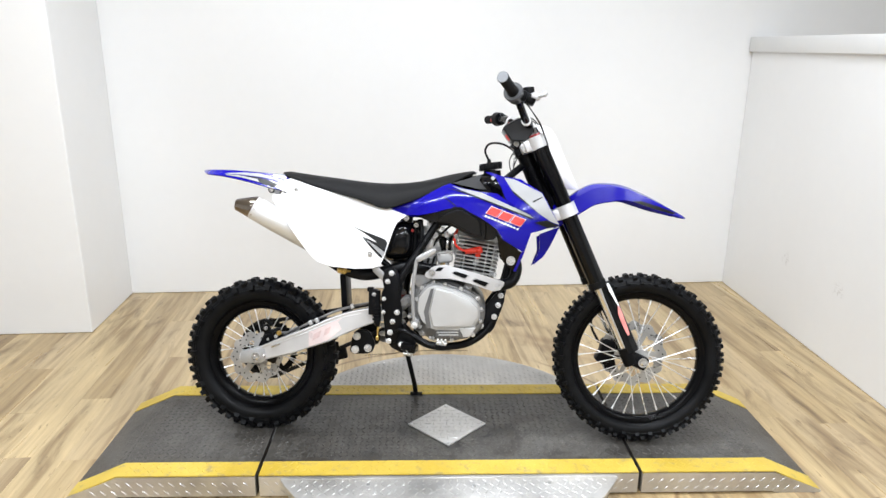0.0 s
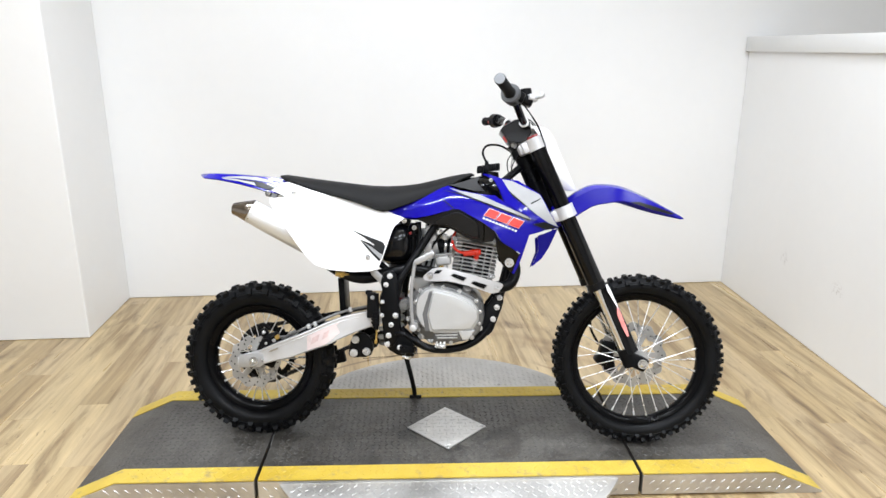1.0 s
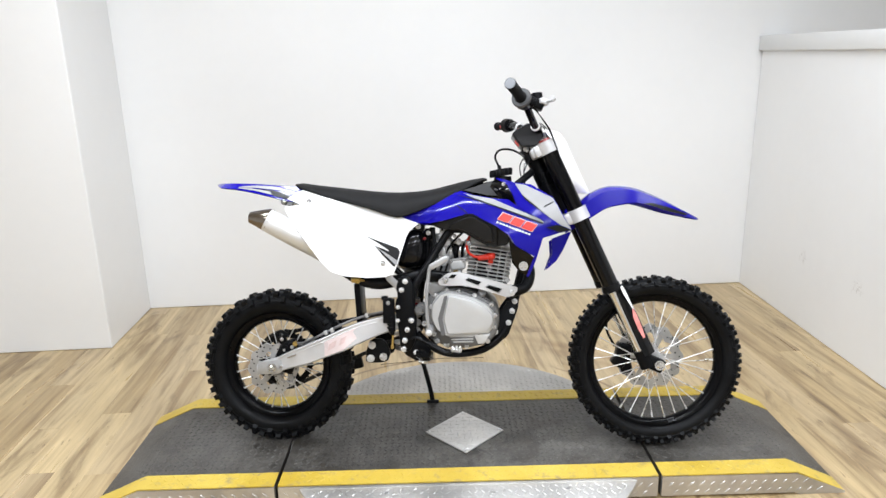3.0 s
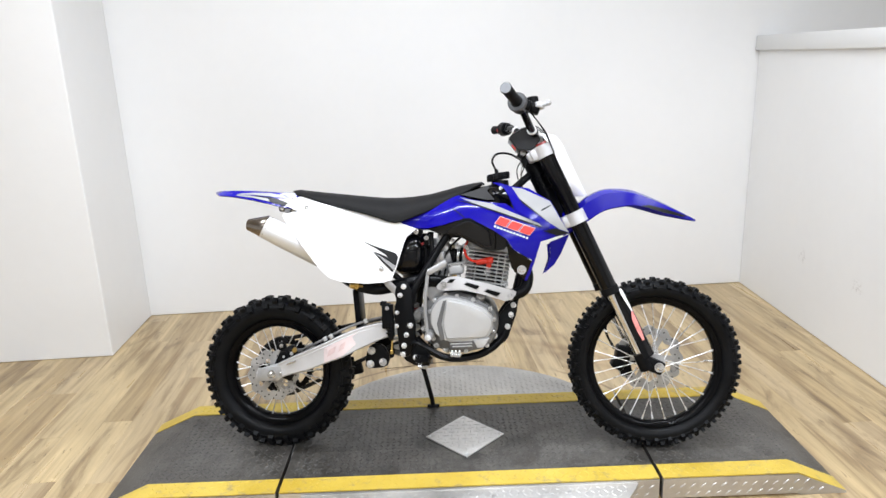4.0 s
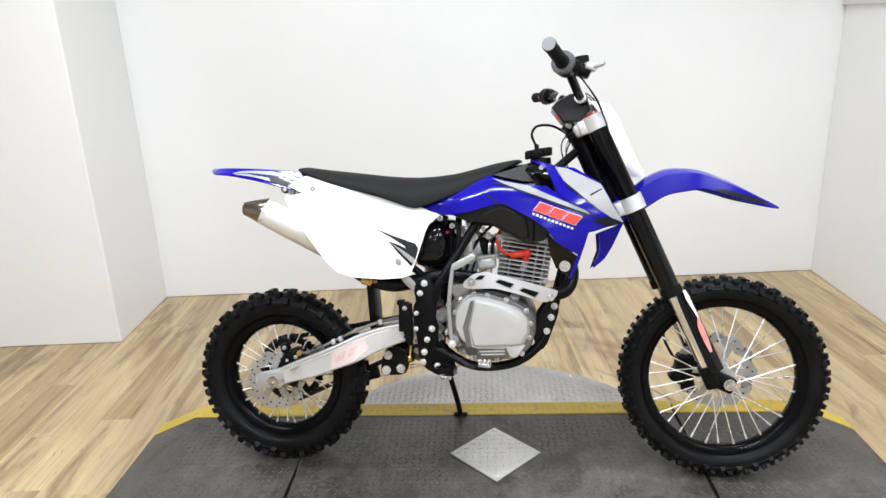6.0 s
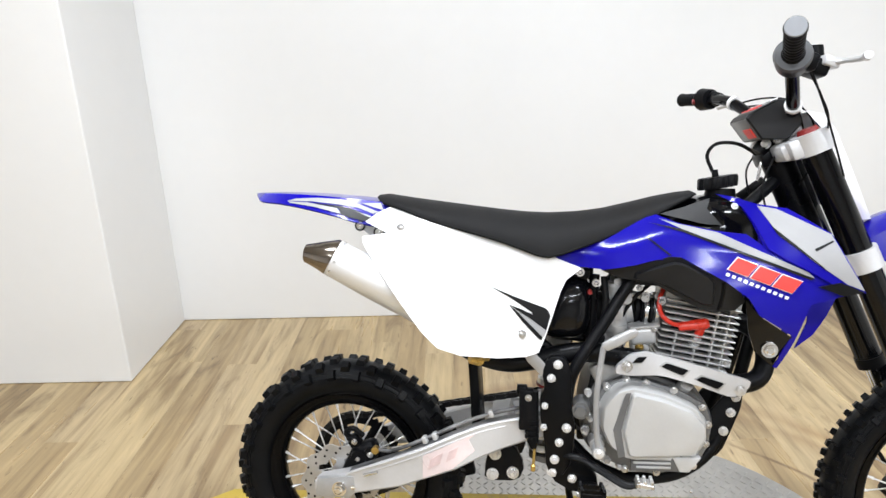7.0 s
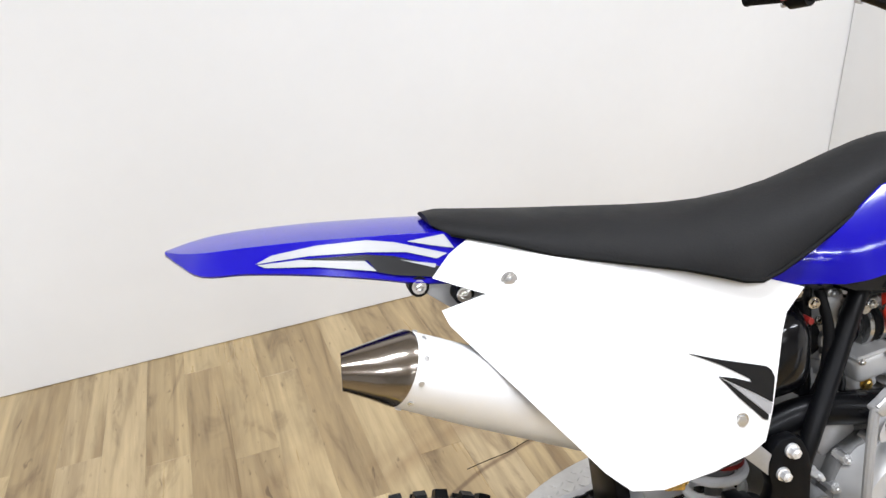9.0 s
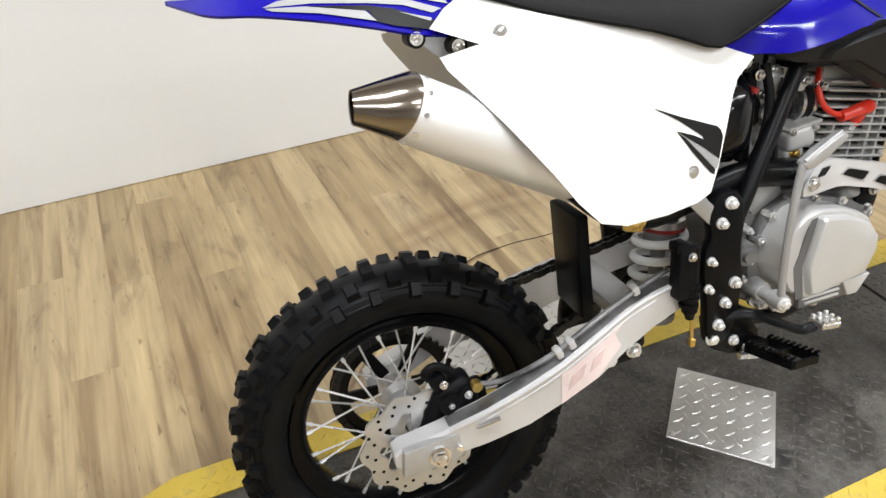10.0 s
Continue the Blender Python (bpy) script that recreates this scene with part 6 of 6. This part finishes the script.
# -- fork, clamps, fender, plate, bars --
F0, FD = Vector((0.020, 0, 0.980)), Vector((0.416, 0, -0.909)).normalized()
FN = Vector((0.909, 0, 0.416))
for s in (-1, 1):
    o = Vector((0, s * 0.088, 0))
    leg = part("fork_leg", rod(B(), F0 + o - FD * 0.01, F0 + o + FD * 0.500, 0.0265, seg=24), M_GLOSSB, bike, "gloss black upper fork tube")
    bm = rod(B(), F0 + o + FD * 0.492, F0 + o + FD * 0.515, 0.0285, seg=24)
    part("dust_seal", bm, M_RUBBER, leg)
    part("stanchion", rod(B(), F0 + o + FD * 0.50, F0 + o + FD * 0.765, 0.0185, seg=20), M_CHROME, leg, "chrome fork stanchion")
    bm = rod(B(), F0 + o + FD * 0.725, F0 + o + FD * 0.785, 0.0235, seg=20)
    box(bm, (FRONT_AXLE.x - 0.012, s * 0.088, FRONT_AXLE.z + 0.002), (0.062, 0.034, 0.044), (0, 24, 0), 0.008)
    part("fork_shoe", bm, M_BLACKP, leg, "black axle clamp")
    rings = []
    for d, w, dep in ((0.505, 0.018, 0.020), (0.56, 0.025, 0.026), (0.65, 0.027, 0.028), (0.745, 0.028, 0.030)):
        c = F0 + o + FD * d + FN * 0.012
        arc = []
        for k in range(9):
            a = math.pi * (-0.62 + 1.24 * k / 8)
            arc.append(c + FN * dep * math.cos(a) + Vector((0, w * math.sin(a), 0)))
        arc += [c + (p - c) * 0.88 for p in arc[::-1]]
        rings.append(arc)
    guard = part("fork_guard", loft(B(), rings), M_GLOSSB, leg, "black fork guard")
    rings = []
    for d, a0, a1 in ((0.590, 0.25, 0.32), (0.612, 0.23, 0.42), (0.655, 0.25, 0.43), (0.688, 0.31, 0.40)):
        c = F0 + o + FD * d + FN * 0.012
        t = min(1, (d - 0.505) / 0.1)
        rings.append([c + FN * 0.0302 * math.cos(math.pi * (a0 + (a1 - a0) * k / 4) * s) + Vector((0, 0.0295 * math.sin(math.pi * (a0 + (a1 - a0) * k / 4) * s), 0)) for k in range(5)])
    part("guard_mark", loft(B(), rings, False, False), M_GUARDRED, leg, "worn red decal")
    rings = []
    for d, a0, a1 in ((0.508, 0.27, 0.38), (0.53, 0.23, 0.39), (0.575, 0.22, 0.32), (0.605, 0.22, 0.25)):
        c = F0 + o + FD * d + FN * 0.012
        rings.append([c + FN * 0.0292 * math.cos(math.pi * (a0 + (a1 - a0) * k / 4) * s) + Vector((0, 0.0282 * math.sin(math.pi * (a0 + (a1 - a0) * k / 4) * s), 0)) for k in range(5)])
    part("guard_mark", loft(B(), rings, False, False), M_DECALW, leg, "white decal")
    bm = bolt(B(), (FRONT_AXLE.x, s * 0.109, FRONT_AXLE.z), (0, s, 0), 0.0125, 0.012)
    part("axle_nut", bm, M_CHROME, leg, "bright axle nut")
    bm = rod(B(), F0 + o - FD * 0.012, F0 + o - FD * 0.02, 0.020, 0.017, 18)
    part("fork_cap", bm, M_BUTTON if s < 0 else M_STEEL, leg, "red anodised fork cap" if s < 0 else "")
part("front_axle", rod(B(), FRONT_AXLE + Vector((0, -0.1, 0)), FRONT_AXLE + Vector((0, 0.1, 0)), 0.0085), M_STEEL, bike)


def clamp(d, h, mat, label, back):
    """A triple clamp: two rings round the legs joined by a bridge."""
    bm = B()
    for s in (-1, 1):
        c = F0 + FD * d + Vector((0, s * 0.088, 0))
        rod(bm, c - FD * h / 2, c + FD * h / 2, 0.0335, seg=24)
        q = c + FN * -0.030
        box(bm, q, (0.03, 0.04, h * 0.9), (0, -24.6, 0), 0.004)
    c = F0 + FD * d + FN * back
    box(bm, c, (0.055, 0.175, h * 0.85), (0, -24.6, 0), 0.008)
    return part("triple_clamp", bm, mat, bike, label)


tc = clamp(0.008, 0.040, M_ALU, "silver upper triple clamp", -0.028)
clamp(0.245, 0.040, M_ALU, "silver lower triple clamp", -0.022)
bm = rod(B(), F0 + FN * -0.045 - FD * 0.012, F0 + FN * -0.045 - FD * 0.03, 0.014, seg=6)
part("stem_nut", bm, M_CHROME, tc)
for s in (-1, 1):
    part("bar_clamp", box(B(), (-0.006, s * 0.045, 1.012), (0.034, 0.03, 0.05), (0, -20, 0), 0.006), M_ALU, tc, "silver handlebar clamp")
BAR = [(-0.004, 0.0, 1.030), (-0.006, 0.06, 1.030), (-0.022, 0.11, 1.047), (-0.044, 0.165, 1.083), (-0.058, 0.205, 1.099), (-0.075, 0.26, 1.110), (-0.100, 0.34, 1.124)]
pts = [(x, -y, z + 0.005 * (y / 0.34)) for x, y, z in BAR[::-1]] + [(x - 0.034 * (y / 0.34) ** 1.5, y, z - 0.028 * (y / 0.34)) for x, y, z in BAR[1:]]
bars = part("handlebar", tube(B(), pts, 0.0118, 14, 5), M_GLOSSB, bike, "gloss black handlebar")
near, far = Vector(pts[0]), Vector(pts[-1])
ndir, fdir = (near - Vector(pts[1])).normalized(), (far - Vector(pts[-2])).normalized()


def grip(end, way, k=1.0, kr=1.0):
    """A ribbed grip with a flanged inner end, turned along the bar; k shortens it, kr thins it."""
    prof = [(0.012, -0.122), (0.027, -0.122), (0.024, -0.112), (0.0165, -0.108)]
    for j in range(8):
        d = -0.102 + 0.0125 * j
        prof += [(0.0165, d), (0.018, d + 0.001), (0.018, d + 0.007), (0.0165, d + 0.008)]
    prof += [(0.0175, -0.001), (0.0195, 0.001), (0.0188, 0.006), (0.003, 0.0065)]
    fr = frame_of(way)
    rings = [[end + fr @ Vector((r * kr * math.cos(2 * math.pi * i / 22), r * kr * math.sin(2 * math.pi * i / 22), d * k)) for i in range(22)] for r, d in prof]
    return loft(B(), rings)


part("grip", grip(near, ndir, 1.0, 0.9), M_RUBBER, bars, "black ribbed rubber grip")
# the end cap's pale grey stands in for glare on black rubber
part("grip_end", rod(B(), near + ndir * 0.0062, near + ndir * 0.0082, 0.0164, 0.0152, 20), M_GRIPGLARE, bars, "grip end with glare painted in grey")
part("grip_flange", rod(B(), near - ndir * 0.119, near - ndir * 0.110, 0.0305, 0.028, 26), M_FLANGE, bars, "grey rubber grip flange")
part("grip", grip(far - fdir * 0.006, fdir, 0.60, 0.82), M_RUBBER, bars, "black ribbed rubber grip")
c = near - ndir * 0.138
bm = rod(B(), c - ndir * 0.016, c + ndir * 0.018, 0.027, 0.030, 24)
box(bm, c + Vector((0.022, 0, -0.004)), (0.03, 0.036, 0.03), (0, 20, 0), 0.006)
part("throttle_housing", bm, M_BLACKP, bars, "round black throttle housing")
# front brake master cylinder and lever
c = near - ndir * 0.19
bm = box(B(), c + Vector((0.030, -0.012, 0.0)), (0.04, 0.055, 0.028), (0, 20, 0), 0.006)
rod(bm, c + Vector((0.03, -0.01, 0.012)), c + Vector((0.028, -0.01, 0.036)), 0.018, 0.017, 20)
part("front_master_cylinder", bm, M_BLACKP, bars, "black front brake reservoir")
part("lever_perch", box(B(), c + Vector((0.046, -0.026, 0.006)), (0.030, 0.034, 0.018), (0, 14, 20), 0.004), M_ALU, bars, "silver brake lever perch")
part("brake_lever", tube(B(), [c + Vector((0.048, -0.03, 0.006)), c + Vector((0.070, -0.050, 0.006)), c + Vector((0.074, -0.09, 0.002)), c + Vector((0.066, -0.132, 0.0))], 0.0060, 10, 5, flat=0.75), M_CAST, bars, "grey alloy brake lever")
part("lever_tip", rod(B(), c + Vector((0.068, -0.124, 0.0)), c + Vector((0.064, -0.140, 0.0)), 0.0074, 0.0066, 14), M_ALU, bars, "round silver lever end")
c = far - fdir * 0.104
bm = rod(B(), c - fdir * 0.010, c + fdir * 0.020, 0.023, 0.026, 22)
box(bm, c + Vector((0.012, -0.014, 0.0)), (0.03, 0.03, 0.03), (0, 20, 0), 0.006)
part("switch_housing", bm, M_BLACKP, bars, "black switch housing")
part("stop_button", rod(B(), c + Vector((-0.024, 0.01, -0.004)), c + Vector((-0.034, 0.01, -0.004)), 0.006, seg=12), M_BUTTON, bars, "dark red stop button")
part("clutch_lever", tube(B(), [c + Vector((0.035, -0.03, -0.005)), c + Vector((0.062, 0.0, -0.006)), c + Vector((0.060, 0.05, -0.008)), c + Vector((0.05, 0.12, -0.01))], 0.0045, 10, 5, flat=0.7), M_ALU, bars, "silver clutch lever")
part("perch_adjuster", rod(B(), c + Vector((0.0, -0.05, -0.012)), c + Vector((0.008, -0.085, -0.016)), 0.0030, seg=10), M_BLACKP, bars)
path = smooth_path(pts, 5)
for i in (12, 22, len(path) - 16):
    way = (path[i + 1] - path[i - 1]).normalized()
    part("cable_tie", rod(B(), path[i] - way * 0.004, path[i] + way * 0.004, 0.0155, seg=18), M_DECALW, bars, "white cable tie")
# bar pad: a dark wedge with a pale top and a red label
PAD = [(-0.058, 0.979), (-0.0885, 1.019), (-0.082, 1.028), (-0.030, 1.056), (0.004, 1.052), (0.014, 1.010), (-0.010, 0.980)]
pcx, pcz = -0.035, 1.016
bm, rings = B(), []
for y, k in ((-0.064, 0.93), (-0.060, 1.0), (0.052, 1.0), (0.056, 0.93)):
    rings.append([(pcx + (x - pcx) * k, y, pcz + (z - pcz) * k) for x, z in PAD])
padm = part("bar_pad", loft(bm, rings), M_PAD, bars, "black crossbar pad with red label", 25)
face = math.degrees(math.atan2(0.0305, 0.040))
part("pad_face", box(B(), (-0.0738, -0.004, 0.9992), (0.003, 0.112, 0.046), (0, -face, 0), 0.001), M_PADGLOSS, padm, "glossy dark pad face")
part("pad_label", box(B(), (-0.0715, -0.030, 0.9915), (0.003, 0.046, 0.020), (0, -face, 0)), M_DECALRED, padm, "red label")
slope = math.degrees(math.atan2(0.028, 0.052))
part("pad_top_label", box(B(), (-0.058, -0.015, 1.0425), (0.046, 0.100, 0.002), (0, -slope, 0)), M_PADGLOSS, padm, "glossy dark top face")
for k in range(3):
    part("pad_text", box(B(), (-0.070 + 0.012 * k, -0.015 + 0.008 * k, 1.0375 + 0.0064 * k), (0.006, 0.09 - 0.02 * k, 0.002), (0, -slope, 0)), M_DECALW if k == 2 else M_DECALRED, padm)
part("pad_strap", box(B(), (-0.030, 0.040, 1.0545), (0.062, 0.007, 0.003), (0, -26, 0), 0.001, 1), M_DECALW, padm, "white cable tie round the pad")
for x, y, z in ((-0.040, -0.030, 0.972), (-0.020, -0.035, 0.982), (-0.048, 0.010, 0.968)):
    part("clamp_bolt", bolt(B(), (x, y, z), (-0.6, -0.8, 0.1), 0.008, 0.010), M_BOLT, tc, "bright clamp bolt")
# ignition lock with its key, below the pad
bm = rod(B(), (-0.052, -0.02, 0.955), (-0.030, -0.018, 0.985), 0.014, 0.016, 16)
box(bm, (-0.030, 0.0, 0.945), (0.035, 0.06, 0.03), (0, -24, 0), 0.006)
part("ignition_lock", bm, M_BLACKP, bike, "black ignition lock")
part("key", box(B(), (-0.046, -0.02, 0.925), (0.004, 0.010, 0.05), (0, 8, 0), 0.001), M_STEEL, bike, "hanging steel key")
bike_tubes("control_cable", [
    [(-0.030, -0.205, 1.085), (0.005, -0.165, 1.05), (0.035, -0.125, 1.01), (0.050, -0.055, 0.955), (0.02, -0.02, 0.88)],
    [(-0.022, -0.20, 1.08), (0.020, -0.145, 1.03), (0.045, -0.125, 0.98), (0.070, -0.118, 0.91)],
    [(-0.06, 0.18, 1.065), (-0.01, 0.12, 1.075), (0.015, 0.02, 1.060), (0.035, -0.05, 1.015), (0.04, -0.05, 0.95)],
    [(-0.05, 0.17, 1.06), (0.0, 0.10, 1.06), (0.02, 0.0, 1.045), (0.035, -0.02, 0.98)],
    [(-0.03, 0.03, 0.97), (-0.06, 0.02, 0.92), (-0.045, 0.02, 0.85)],
    [(-0.025, -0.04, 0.95), (-0.05, -0.06, 0.89), (-0.035, -0.06, 0.82)],
], 0.0019, M_RUBBER, "black control cable", both=False)
# number plate
bm, rings = B(), []
for x, z, w in ((0.052, 1.035, 0.055), (0.072, 1.028, 0.085), (0.092, 1.000, 0.098), (0.112, 0.955, 0.100), (0.137, 0.900, 0.092), (0.158, 0.855, 0.070), (0.172, 0.828, 0.035)):
    o = [(x - 0.055 * abs(k / 6) ** 1.8, w * k / 6, z) for k in range(-6, 7)]
    rings.append(o + [(a - 0.004, b, c2) for a, b, c2 in o[::-1]])
part("number_plate", loft(bm, rings), M_WHITE, bike, "blank white front number plate")
# front fender
FEND = [(0.085, 0.775, 0.70, 0.052, 0.060), (0.13, 0.800, 0.725, 0.056, 0.064), (0.17, 0.828, 0.752, 0.058, 0.068), (0.215, 0.848, 0.780, 0.060, 0.072), (0.265, 0.851, 0.791, 0.062, 0.074), (0.31, 0.845, 0.795, 0.062, 0.073),
        (0.36, 0.826, 0.782, 0.058, 0.068), (0.41, 0.803, 0.766, 0.050, 0.059), (0.46, 0.776, 0.754, 0.038, 0.046), (0.50, 0.755, 0.745, 0.022, 0.028), (0.52, 0.744, 0.741, 0.010, 0.012)]
ff = part("front_fender", fender(B(), FEND), M_BLUE, bike, "glossy blue front fender with beak", 50)
fl, spot = flank(FEND)
for s in (-1, 1):
    part("fender_graphic", plate(B(), [spot(*q) for q in ((0.33, 0.05), (0.36, 0.35), (0.42, 0.55), (0.485, 0.8), (0.47, 0.12), (0.41, 0.04), (0.36, 0.04))], fl, 0.003, 0.02, 0.0022, s), M_DECALB, ff, "black edge graphic")
# front caliper behind the far leg and its hose
bm = box(B(), (0.292, 0.046, 0.285), (0.05, 0.05, 0.07), (0, 10, 0), 0.010)
box(bm, (0.275, 0.04, 0.258), (0.045, 0.05, 0.04), (0, 30, 0), 0.010)
box(bm, (0.318, 0.058, 0.310), (0.05, 0.022, 0.045), (0, 20, 0), 0.006)
box(bm, (0.300, 0.048, 0.240), (0.042, 0.040, 0.050), (0, -12, 0), 0.008)
box(bm, (0.330, 0.050, 0.268), (0.040, 0.024, 0.030), (0, 15, 0), 0.006)
part("front_caliper", bm, M_BLACKP, bike, "black front brake caliper")
bike_tubes("front_brake_hose", [[(0.27, 0.075, 0.30), (0.245, 0.10, 0.36), (0.255, 0.11, 0.44), (0.21, 0.115, 0.55), (0.12, 0.115, 0.72), (0.06, 0.10, 0.88)]], 0.0042, M_RUBBER, "black brake hose", both=False)

# ---- plank floor ----
floor = tagged(empty("floor", pose(0, 0, 0)), "oak-look vinyl plank floor with scuffs", "floor", kind="structure")
PLANK_W, PLANK_L = 0.112, 1.22


plank_meshes = {}


def plank_mesh(length):
    if length in plank_meshes:
        return plank_meshes[length]
    bm = box(B(), (0, 0, -0.004), (PLANK_W, length, 0.008), bevel=0.0005, seg=1)
    me = bpy.data.meshes.new("plank")
    bm.to_mesh(me)
    bm.free()
    me.materials.append(M_PLANK)
    plank_meshes[length] = me
    return me


rng = random.Random(5)
off = 0.0
far_verts, far_faces = [], []
for i in range(-36, 39):
    x = i * PLANK_W + 0.03
    off = (off + rng.uniform(0.3, 0.9)) % PLANK_L
    y = -3.14 - off
    while y < BACK:
        y0, y1 = max(y, -3.14), min(y + PLANK_L, BACK + 0.03)
        y += PLANK_L
        if x < LEFT - 0.1:
            y1 = min(y1, FRONT_LEFT + 0.05)
        if y1 - y0 < 0.031:
            continue
        if -22 <= i <= 20 and y1 > -0.2:
            ob = new("plank", plank_mesh(round(y1 - y0, 3)))
            ob.location = (x, (y0 + y1) / 2, 0)
            ob.parent = floor
        else:
            k, h = len(far_verts), PLANK_W / 2 - 0.0003
            far_verts += [(x - h, y0, 0), (x + h, y0, 0), (x + h, y1 - 0.0006, 0), (x - h, y1 - 0.0006, 0)]
            far_faces.append((k, k + 1, k + 2, k + 3))
me = bpy.data.meshes.new("far_planks")
me.from_pydata(far_verts, [], far_faces)
me.materials.append(M_PLANK)
far_planks = new("far_planks", me)
far_planks.parent = floor
tagged(far_planks, "oak-look planks in the rest of the room", kind="stuff")
